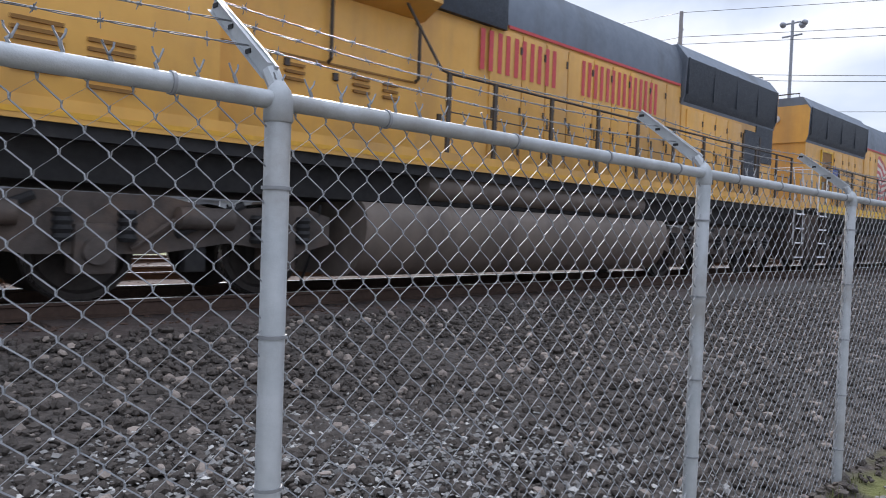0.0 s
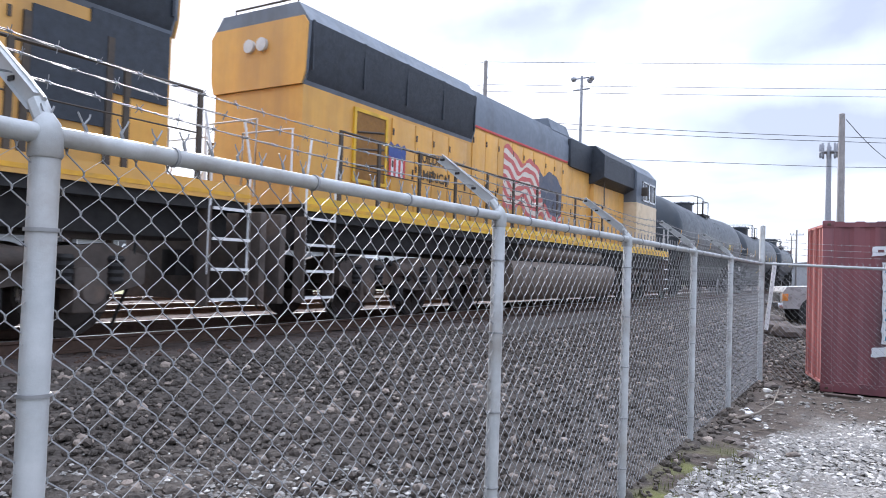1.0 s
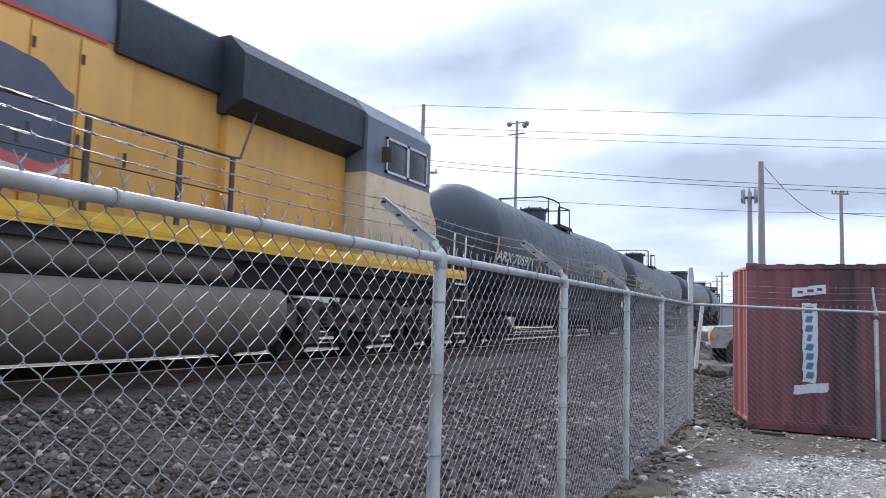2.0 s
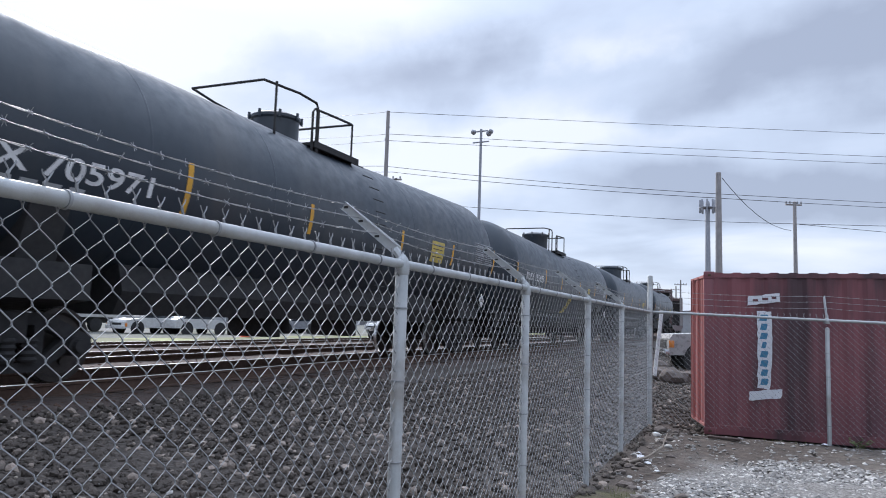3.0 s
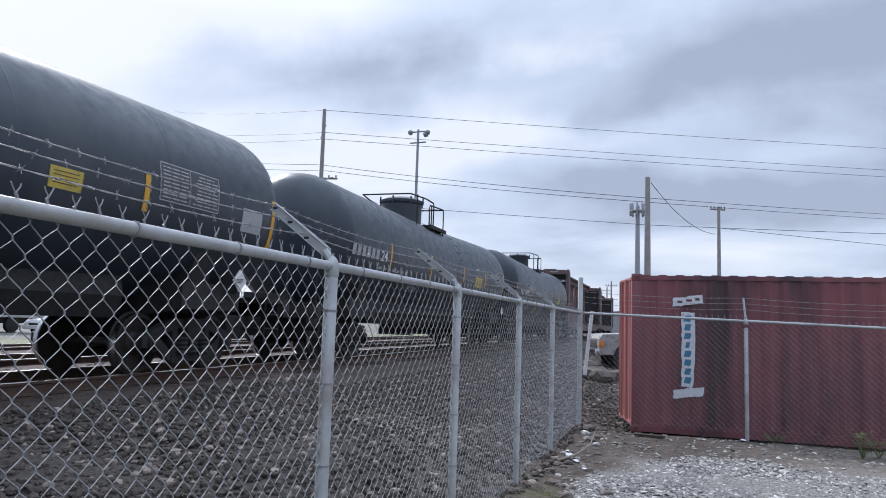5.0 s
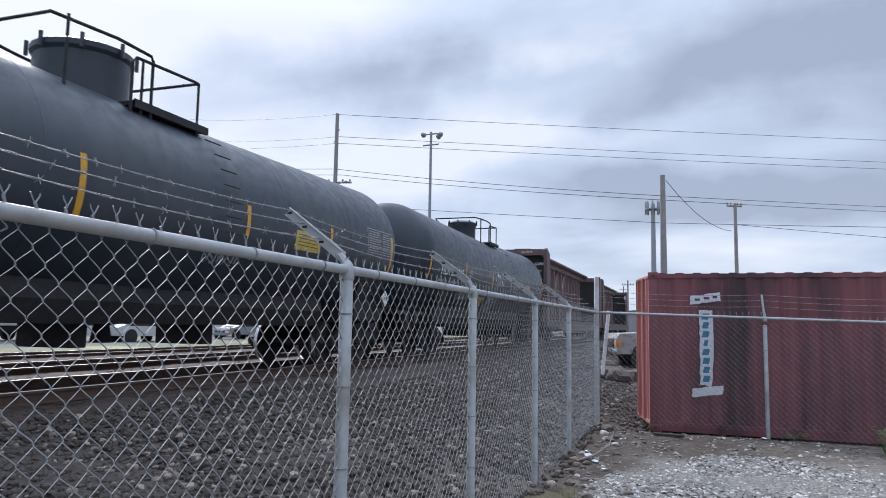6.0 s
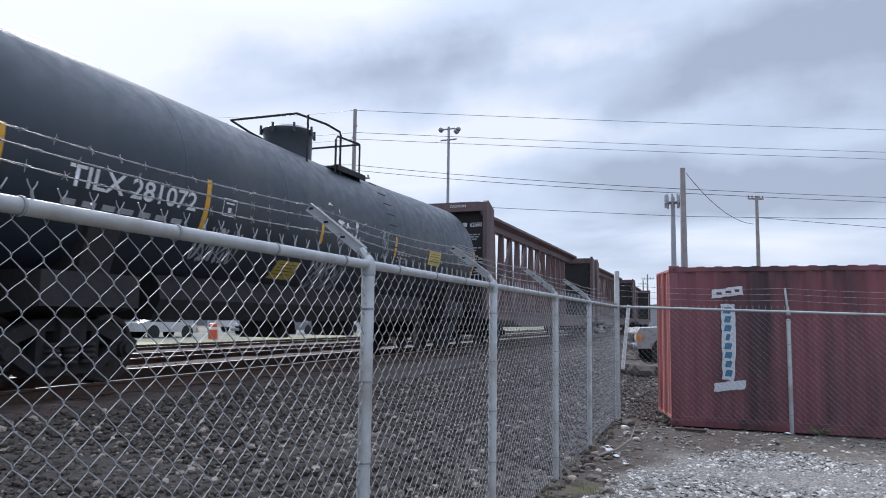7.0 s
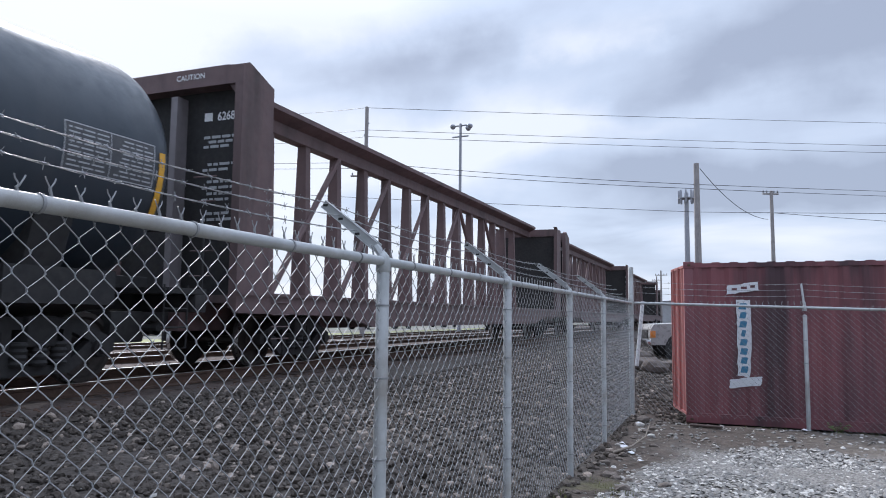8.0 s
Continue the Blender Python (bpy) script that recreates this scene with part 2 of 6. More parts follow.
M["wall"] = mat("warehouse_wall", (0.42, 0.43, 0.44), (0.36, 0.37, 0.38), 0.6, 0.7, 0, 0.05, 10, (0.25, 0.25, 0.25), 0.3, 0.5, True)
M["roof"] = mat("warehouse_roof", (0.2, 0.2, 0.21), (0.16, 0.16, 0.17), 0.6, 0.8)
M["conc"] = mat("broken_concrete", (0.17, 0.138, 0.118), (0.11, 0.092, 0.08), 6, 0.9, 0, 0.4, 30)
M["twig"] = mat("dead_branch", (0.26, 0.22, 0.18), (0.18, 0.15, 0.12), 9, 0.9)
M["orange"] = mat("barrel_orange", (0.65, 0.12, 0.05), (0.55, 0.1, 0.04), 9, 0.5)


def ground_mat():
    """Dirt, ballast grit and thin moss by the plan of the yard."""
    m = bpy.data.materials.new("yard_ground")
    m.use_nodes = True
    nt = m.node_tree
    N, L = nt.nodes, nt.links
    p = N["Principled BSDF"]
    p.inputs["Roughness"].default_value = 0.95
    tc = N.new("ShaderNodeTexCoord")
    sep = N.new("ShaderNodeSeparateXYZ")
    L.new(tc.outputs["Object"], sep.inputs[0])

    def nz(sc, d):
        n = N.new("ShaderNodeTexNoise")
        n.inputs["Scale"].default_value, n.inputs["Detail"].default_value = sc, d
        L.new(tc.outputs["Object"], n.inputs["Vector"])
        return n.outputs[0]

    def rng(v, a, b, c=0.0, d=1.0):
        n = N.new("ShaderNodeMapRange")
        for i, q in enumerate((a, b, c, d)):
            n.inputs[i + 1].default_value = q
        L.new(v, n.inputs[0])
        return n.outputs[0]

    def mul(a, b):
        n = N.new("ShaderNodeMath")
        n.operation = "MULTIPLY"
        L.new(a, n.inputs[0]), L.new(b, n.inputs[1])
        return n.outputs[0]

    def mixc(f, a, b):
        n = N.new("ShaderNodeMix")
        n.data_type = "RGBA"
        L.new(f, n.inputs["Factor"])
        for key, v in (("A", a), ("B", b)):
            if isinstance(v, tuple):
                n.inputs[key].default_value = (*v, 1)
            else:
                L.new(v, n.inputs[key])
        return n.outputs["Result"]

    wob = N.new("ShaderNodeMath")
    wob.operation = "MULTIPLY_ADD"
    L.new(nz(0.9, 4), wob.inputs[0])
    wob.inputs[1].default_value = 1.6
    L.new(sep.outputs[0], wob.inputs[2])
    grit = mixc(rng(nz(22, 6), 0.35, 0.65), (0.042, 0.034, 0.028), (0.098, 0.082, 0.069))
    dirt = mixc(rng(nz(7, 8), 0.35, 0.65), (0.034, 0.025, 0.019), (0.085, 0.064, 0.050))
    open_dirt = mixc(rng(nz(9, 8), 0.35, 0.65), (0.085, 0.070, 0.055), (0.20, 0.175, 0.150))
    dirt = mixc(rng(sep.outputs[0], 0.2, 2.4), dirt, open_dirt)
    rock = mixc(rng(nz(40, 6), 0.38, 0.62), (0.085, 0.077, 0.068), (0.27, 0.255, 0.235))
    brown = mixc(rng(nz(9, 8), 0.35, 0.65), (0.060, 0.043, 0.036), (0.095, 0.070, 0.058))
    far = mixc(rng(nz(0.15, 6), 0.4, 0.6), (0.16, 0.155, 0.145), (0.11, 0.115, 0.08))
    col = mixc(rng(wob.outputs[0], -0.9, -0.5), grit, dirt)
    col = mixc(rng(wob.outputs[0], -5.9, -6.2), col, brown)
    col = mixc(rng(sep.outputs[0], -21, -24), col, far)
    wy = N.new("ShaderNodeMath")
    wy.operation = "MULTIPLY_ADD"
    L.new(nz(1.3, 5), wy.inputs[0])
    wy.inputs[1].default_value = 1.4
    L.new(sep.outputs[1], wy.inputs[2])
    col = mixc(mul(rng(wob.outputs[0], -0.15, 0.35), rng(wy.outputs[0], 10.6, 9.9)), col, rock)
    moss = mul(mul(rng(nz(2.2, 6), 0.43, 0.55), rng(sep.outputs[0], -1.55, -1.3)), mul(rng(sep.outputs[0], -0.45, -0.9), rng(sep.outputs[1], 7.4, 6.2)))
    col = mixc(moss, col, (0.125, 0.130, 0.035))
    L.new(col, p.inputs["Base Color"])
    b = N.new("ShaderNodeBump")
    b.inputs["Strength"].default_value, b.inputs["Distance"].default_value = 0.7, 0.03
    L.new(nz(28, 8), b.inputs["Height"])
    L.new(b.outputs[0], p.inputs["Normal"])
    return m


M["ground"] = ground_mat()


# ---------------------------------------------------------------- mesh helpers
class B:
    """Collects the faces of one mesh."""

    def __init__(self):
        self.v, self.f = [], []

    def add(self, vs, fs):
        o = len(self.v)
        self.v += [tuple(p) for p in vs]
        self.f += [tuple(i + o for i in f) for f in fs]
        return self

    def box(self, x0, x1, y0, y1, z0, z1, ch=0.0):
        if ch <= 0:
            vs = [(x, y, z) for x in (x0, x1) for y in (y0, y1) for z in (z0, z1)]
            return self.add(vs, [(0, 1, 3, 2), (4, 6, 7, 5), (0, 4, 5, 1), (2, 3, 7, 6), (0, 2, 6, 4), (1, 5, 7, 3)])
        bm = bmesh.new()
        bmesh.ops.create_cube(bm, size=1.0, matrix=Matrix.LocRotScale(((x0 + x1) / 2, (y0 + y1) / 2, (z0 + z1) / 2), None, (x1 - x0, y1 - y0, z1 - z0)))
        bmesh.ops.bevel(bm, geom=bm.edges[:], offset=ch, segments=2, affect="EDGES", profile=0.5)
        bm.verts.index_update()
        self.add([v.co[:] for v in bm.verts], [[v.index for v in f.verts] for f in bm.faces])
        bm.free()
        return self

    def prism(self, pts, a, b, axis="x"):
        """A closed outline swept along an axis; the outline's points are the other two coordinates in order."""
        n = len(pts)

        def put(p, c):
            return {"x": (c, p[0], p[1]), "y": (p[0], c, p[1]), "z": (p[0], p[1], c)}[axis]
        vs = [put(p, a) for p in pts] + [put(p, b) for p in pts]
        fs = [(i, (i + 1) % n, n + (i + 1) % n, n + i) for i in range(n)]
        return self.add(vs, fs + [tuple(range(n))[::-1], tuple(range(n, 2 * n))])

    def lathe(self, profile, axis="y", c=(0, 0, 0), n=24, ends=True):
        """Rings (along, radius) turned about an axis through c."""
        vs, fs = [], []
        for a, r in profile:
            for i in range(n):
                t = 2 * math.pi * i / n
                p, q = r * math.cos(t), r * math.sin(t)
                vs.append({"y": (c[0] + p, c[1] + a, c[2] + q), "x": (c[0] + a, c[1] + p, c[2] + q), "z": (c[0] + p, c[1] + q, c[2] + a)}[axis])
        for k in range(len(profile) - 1):
            for i in range(n):
                j = (i + 1) % n
                fs.append((k * n + i, k * n + j, (k + 1) * n + j, (k + 1) * n + i))
        if ends:
            fs += [tuple(range(n))[::-1], tuple(range((len(profile) - 1) * n, len(profile) * n))]
        return self.add(vs, fs)

    def tube(self, pts, r, n=6, r2=None):
        """A round bar through points."""
        pts = [Vector(p) for p in pts]
        vs, fs = [], []
        for k, p in enumerate(pts):
            d = (pts[min(k + 1, len(pts) - 1)] - pts[max(k - 1, 0)]).normalized()
            u = d.cross(Vector((0, 0, 1)) if abs(d.z) < 0.9 else Vector((1, 0, 0))).normalized()
            w = d.cross(u)
            rr = r if r2 is None else r + (r2 - r) * k / (len(pts) - 1)
            vs += [p + (u * math.cos(2 * math.pi * i / n) + w * math.sin(2 * math.pi * i / n)) * rr for i in range(n)]
        for k in range(len(pts) - 1):
            for i in range(n):
                j = (i + 1) % n
                fs.append((k * n + i, k * n + j, (k + 1) * n + j, (k + 1) * n + i))
        fs += [tuple(range(n))[::-1], tuple(range((len(pts) - 1) * n, len(pts) * n))]
        return self.add(vs, fs)

    def mesh(self, name, material, smooth=True):
        me = bpy.data.meshes.new(name)
        me.from_pydata(self.v, [], self.f)
        me.materials.append(material)
        if smooth and me.polygons:
            me.polygons.foreach_set("use_smooth", [True] * len(me.polygons))
            me.set_sharp_from_angle(angle=radians(35))
        me.update()
        return me


def part(name, b, material, parent, label="", smooth=True):
    ob = new(name, b.mesh(name, material, smooth) if isinstance(b, B) else b)
    ob.parent = parent
    if label:
        tagged(ob, label)
    return ob


def thing(name, label, category, group="", m=None):
    ob = new(name)
    ob.empty_display_size = 0.3
    if m is not None:
        ob.matrix_basis = m
    return tagged(ob, label, category, group)


def words(text, size, material, bold=0.0):
    """The flat mesh of a word, x to the right, y up, from the lower left corner."""
    cu = bpy.data.curves.new("word", "FONT")
    cu.body, cu.size, cu.offset = text, size, bold
    ob = bpy.data.objects.new("word", cu)
    scene.collection.objects.link(ob)
    bpy.context.view_layer.update()
    me = bpy.data.meshes.new_from_object(ob.evaluated_get(bpy.context.evaluated_depsgraph_get()))
    bpy.data.objects.remove(ob)
    me.materials.clear()
    me.materials.append(material)
    return me


def lay(me, fn):
    for v in me.vertices:
        v.co = fn(v.co.x, v.co.y)
    me.update()
    return me


def width(me):
    return max(v.co.x for v in me.vertices)


# ---------------------------------------------------------------- ground
def gz(x, y):
    pts = ((-400, .2), (-24, .2), (-20, .42), (-19, .50), (-7.0, .50), (-6.3, .36), (-4.5, .20), (-1.7, 0.0), (400, 0.0))
    z = pts[-1][1]
    for (a, p), (b, q) in zip(pts, pts[1:]):
        if x <= b:
            z = p + (q - p) * (x - a) / (b - a)
            break
    if x > -1.3 and y > 11.6:
        z -= 0.16 * min(1, (y - 11.6) / 0.7) * min(1, (x + 1.3) / 0.5)
    if x > -6.3:
        z += (0.32 * min(max((y - 13.2) / 8, 0), 1)) * min(1, (x + 6.3) / 3)
    return z


def build_ground():
    xs = [-400, -150, -70, -40, -30] + [-24 + i * 0.5 for i in range(34)] + [-7 + i * 0.12 for i in range(100)] + [5.2, 6, 8, 12, 20, 40, 80, 160, 400]
    ys = [-400, -120, -50, -20, -10] + [-6 + i * 0.2 for i in range(150)] + [24 + i * 1.0 for i in range(40)] + [66, 72, 80, 90, 105, 130, 170, 250, 400, 800]
    b = B()
    for y in ys:
        for x in xs:
            z = gz(x, y)
            if -24 < x < 20 and -6 < y < 60:
                z += 0.035 * noise.noise((x * 0.9, y * 0.9, 0)) + 0.02 * noise.noise((x * 4, y * 4, 3))
            b.v.append((x, y, z))
    n = len(xs)
    for j in range(len(ys) - 1):
        for i in range(n - 1):
            b.f.append((j * n + i, j * n + i + 1, (j + 1) * n + i + 1, (j + 1) * n + i))
    ob = new("ground", b.mesh("ground", M["ground"]))
    tagged(ob, "brown dirt and grey grit of a rail yard", "ground", kind="structure")


build_ground()


def stones(name, label, material, count, place, lo, hi, flat, seed, fine=False):
    """Loose angular stones joined into one mesh."""
    rs = np.random.RandomState(seed)
    ph = (1 + 5 ** 0.5) / 2
    ico = np.array([(-1, ph, 0), (1, ph, 0), (-1, -ph, 0), (1, -ph, 0), (0, -1, ph), (0, 1, ph), (0, -1, -ph), (0, 1, -ph), (ph, 0, -1), (ph, 0, 1), (-ph, 0, -1), (-ph, 0, 1)]) / 1.9
    tri = np.array([(0, 11, 5), (0, 5, 1), (0, 1, 7), (0, 7, 10), (0, 10, 11), (1, 5, 9), (5, 11, 4), (11, 10, 2), (10, 7, 6), (7, 1, 8), (3, 9, 4), (3, 4, 2), (3, 2, 6), (3, 6, 8), (3, 8, 9), (4, 9, 5), (2, 4, 11), (6, 2, 10), (8, 6, 7), (9, 8, 1)])
    if fine:
        ico = np.array([(1, 0, 0), (0, 1, 0), (-1, 0, 0), (0, -1, 0), (.15, .1, .9), (0, 0, -.9)])
        tri = np.array([(0, 1, 4), (1, 2, 4), (2, 3, 4), (3, 0, 4), (1, 0, 5), (2, 1, 5), (3, 2, 5), (0, 3, 5)])
    nv = len(ico)
    P = place(rs, count)
    count = len(P)
    size = lo + (hi - lo) * rs.rand(count) ** 2.2
    V = ico[None] * (1 + 0.5 * (rs.rand(count, nv, 1) - 0.5)) * (0.7 + 0.6 * rs.rand(count, 1, 3))
    V[:, :, 2] *= flat
    a = rs.rand(count) * 6.28
    tilt = (rs.rand(count) - 0.5) * 0.9
    x, y, z = V[:, :, 0].copy(), V[:, :, 1].copy(), V[:, :, 2].copy()
    y, z = y * np.cos(tilt)[:, None] - z * np.sin(tilt)[:, None], y * np.sin(tilt)[:, None] + z * np.cos(tilt)[:, None]
    x, y = x * np.cos(a)[:, None] - y * np.sin(a)[:, None], x * np.sin(a)[:, None] + y * np.cos(a)[:, None]
    V = np.stack([x, y, z], 2) * (size * 0.5)[:, None, None] + P[:, None, :]
    T = tri[None] + (np.arange(count) * nv)[:, None, None]
    me = bpy.data.meshes.new(name)
    me.from_pydata(V.reshape(-1, 3), [], T.reshape(-1, 3))
    me.materials.append(material)
    ob = new(name, me)
    tagged(ob, label, "gravel", kind="stuff")


def ballast_place(rs, n):
    y = -9 + 55 * rs.rand(n) ** 1.3
    x = -1.35 - 5.5 * rs.rand(n)
    x = np.where((y > 12.4) & (y < 20), x + 0.8, x)
    keep = rs.rand(n) < np.where(x < -3.6, 1.0, 0.75)
    x, y = x[keep], y[keep]
    return np.array([(a, b, gz(a, b) + 0.02) for a, b in zip(x, y)])


def yard_place(rs, n):
    near = rs.rand(n) < 0.9
    x = np.where(near, -1.25 + 6.0 * rs.rand(n), -1.2 + 9 * rs.rand(n))
    y = np.where(near, 4.0 + 8.0 * rs.rand(n), -5 + 9 * rs.rand(n))
    edge = 6.6 + 3.1 * (1 - np.exp(-np.maximum(x + 1.17, 0) / 0.4)) + 0.25 * np.sin(x * 2.3) + 0.12 * np.sin(x * 7)
    keep = rs.rand(n) < np.clip((edge - y) * 1.6 + 0.3, 0.05, 1)
    x, y = x[keep], y[keep]
    return np.array([(a, b, gz(a, b) + 0.006) for a, b in zip(x, y)])


def fine_place(rs, n):
    """A strip of finer gravel along the track side of the fence."""
    y = -1 + 5.6 * rs.rand(n)
    x = -1.4 - 3.4 * rs.rand(n)
    c = -2.9 - 0.5 * np.sin(y * 0.8)
    keep = rs.rand(n) < np.clip(1.15 - np.abs(x - c) * 0.9, 0.04, 1) * np.clip((4.8 - y) / 1.8, 0, 1)
    x, y = x[keep], y[keep]
    return np.array([(a, b, gz(a, b) + 0.02) for a, b in zip(x, y)])


def track_place(rs, n):
    y = -2 + 50 * rs.rand(n) ** 1.4
    x = -7.0 - 13 * rs.rand(n) ** 1.5
    return np.array([(a, b, gz(a, b) - 0.004) for a, b in zip(x, y)])


stones("ballast_stones", "loose grey angular ballast stones beside the track", M["stone"], 62000, ballast_place, 0.03, 0.105, 0.8, 3)
stones("crushed_rock", "pale crushed rock spread over the yard dirt", M["pale"], 70000, yard_place, 0.02, 0.085, 0.5, 5, True)
stones("fine_gravel", "fine grey gravel strewn over the ballast shoulder", M["pale"], 15000, fine_place, 0.02, 0.06, 0.6, 9, True)
stones("track_ballast", "brown-stained ballast between the sleepers", M["rail"], 9000, track_place, 0.04, 0.08, 0.7, 7)

# ---------------------------------------------------------------- tracks
ZR = 0.68
XC = -8.55


def bend(y):
    """How far the line has swung to the left, and its heading in degrees, beyond the straight."""
    q = max(0.0, y - 65.0)
    return q * q / 700.0, math.degrees(q / 350.0)


def rail_mesh(y0, y1):
    h = 0.172
    o = [(-.076, 0), (.076, 0), (.076, .012), (.012, .03), (.010, .125), (.036, .138), (.036, .168), (-.036, .168), (-.036, .138), (-.010, .125), (-.012, .03), (-.076, .012)]
    return swept([(x, z - h) for x, z in o], y0, y1)


def swept(o, y0, y1):
    ys = [y0, 0, 65] + [65 + 6 * k for k in range(1, 30) if 65 + 6 * k < y1]
    b, n = B(), len(o)
    for y in ys:
        b.v += [(x - bend(y)[0], y, z) for x, z in o]
    for k in range(len(ys) - 1):
        b.f += [(k * n + i, k * n + (i + 1) % n, (k + 1) * n + (i + 1) % n, (k + 1) * n + i) for i in range(n)]
    return b


TIE = B().box(-1.3, 1.3, -0.115, 0.115, -0.17, 0.0, 0.012).mesh("sleeper", M["tie"])


def track(xc, zr, y0, y1, label, ties):
    t = thing("railway_track", label, "railway track", "railway tracks", pose(xc, 0, zr))
    t["kind"] = "structure"
    for s in (-1, 1):
        r = part("rail", rail_mesh(y0, y1), M["rail"], t)
        r.location.x = s * 0.7525
        part("rail_head", swept([(-.033, -.006), (.033, -.006), (.033, 0), (-.033, 0)], y0, y1), M["railtop"], r, "polished steel running surface")
    for i in range(ties):
        ob = part("sleeper", TIE, None, t)
        ob.location = (0.02 * math.sin(i * 7.1), -4 + i * 0.51, -0.165 - 0.008 * (i % 3))
        ob.rotation_euler.z = 0.012 * math.sin(i * 3.7)
    return t


track(XC, ZR, -60, 230, "rusty rails with polished heads on timber sleepers", 150)
track(XC - 4.3, ZR - 0.05, -60, 230, "second rusty track on timber sleepers in brown ballast", 110)
track(XC - 8.8, ZR - 0.08, -60, 230, "third rusty track on timber sleepers in brown ballast", 90)

# ---------------------------------------------------------------- chain-link fence
FX, RAIL_Z = -1.5, 1.838


def zigzag(b, p0, p1, z0, z1, pitch=0.088, r=0.0020):
    """Interlocked zigzag wires between two points of the ground plan, and their twisted tips above."""
    d = Vector((p1[0] - p0[0], p1[1] - p0[1], 0))
    ln = d.length
    d.normalize()
    side = Vector((-d.y, d.x, 0))
    h = pitch / 2
    nz_ = int((z1 - z0) / h)
    tri = [(math.cos(2.094 * i), math.sin(2.094 * i)) for i in range(3)]
    for k in range(int(ln / h)):
        base = len(b.v)
        cnt = 0
        for j in range(nz_ + 1):
            odd = (j + k) % 2
            s = k * h + h * odd
            wob = 0.004 * math.sin(k * 0.11 + j * 0.07)
            for up, w, ds in ((0.0058, 0.003 if odd else -0.003, -.0012 if odd else .0012), (-0.0058, -0.003 if odd else 0.003, -.0012 if odd else .0012)):
                c = Vector((p0[0], p0[1], 0)) + d * (s + ds + 0.003 * math.sin(k * 0.7 + j)) + side * (w + wob)
                z = z1 - j * h + up + 0.002 * math.sin(k * 1.3)
                for a, q in tri:
                    b.v.append((c.x + d.x * a * r * 1.1 + side.x * q * r, c.y + d.y * a * r * 1.1 + side.y * q * r, z + a * r * 0.5))
                cnt += 1
        for j in range(cnt - 1):
            for i in range(3):
                m2 = (i + 1) % 3
                b.f.append((base + j * 3 + i, base + j * 3 + m2, base + j * 3 + 3 + m2, base + j * 3 + 3 + i))
        if k % 2 == 0:
            c = Vector((p0[0], p0[1], z1)) + d * (k * h)
            lean = 0.006 * math.sin(k * 2.3)
            up = 0.024 + 0.004 * math.sin(k * 1.7)
            b.tube([c, c + Vector((0, 0, up * .35)) + d * .002, c + Vector((0, 0, up * .7)) - d * .002, c + Vector((0, 0, up)) + d * lean], 0.0044, 5)
            for sgn in (-1, 1):
                tip = 0.012 * sgn + lean + 0.003 * math.sin(k * 3.1 + sgn)
                b.tube([c + Vector((0, 0, up - .002)) + d * lean, c + Vector((0, 0, up + .014)) + d * tip * .75, c + Vector((0, 0, up + .024)) + d * tip], 0.0024, 4)
    return b


def barbed(b, pts, seed):
    """A strand of two twisted wires with four-point barbs."""
    rs = random.Random(seed)
    for p, q in zip(pts, pts[1:]):
        p, q = Vector(p), Vector(q)
        ln = (q - p).length
        d = (q - p) / ln
        n = max(2, int(ln / 0.06))
        run, up = [], Vector((0, 0, 1))
        side = d.cross(up).normalized()
        for i in range(n + 1):
            f = i / n
            c = p + d * ln * f - up * 0.035 * 4 * f * (1 - f) * min(1, ln / 2.5)
            run.append(c)
        for ph in (0, math.pi):
            b.tube([c + side * 0.0022 * math.cos(i * 1.6 + ph) + up * 0.0022 * math.sin(i * 1.6 + ph) for i, c in enumerate(run)], 0.0016, 3)
        for i in range(1, n, 2):
            c = run[i] + d * 0.02 * rs.random()
            for _ in range(2):
                a = rs.random() * 6.28
                o = (side * math.cos(a) + up * math.sin(a)) * 0.017 + d * 0.006 * (rs.random() - 0.5)
                b.tube([c - o, c + o], 0.0013, 3)
            b.tube([c - d * 0.006, c + d * 0.006], 0.0042, 4)


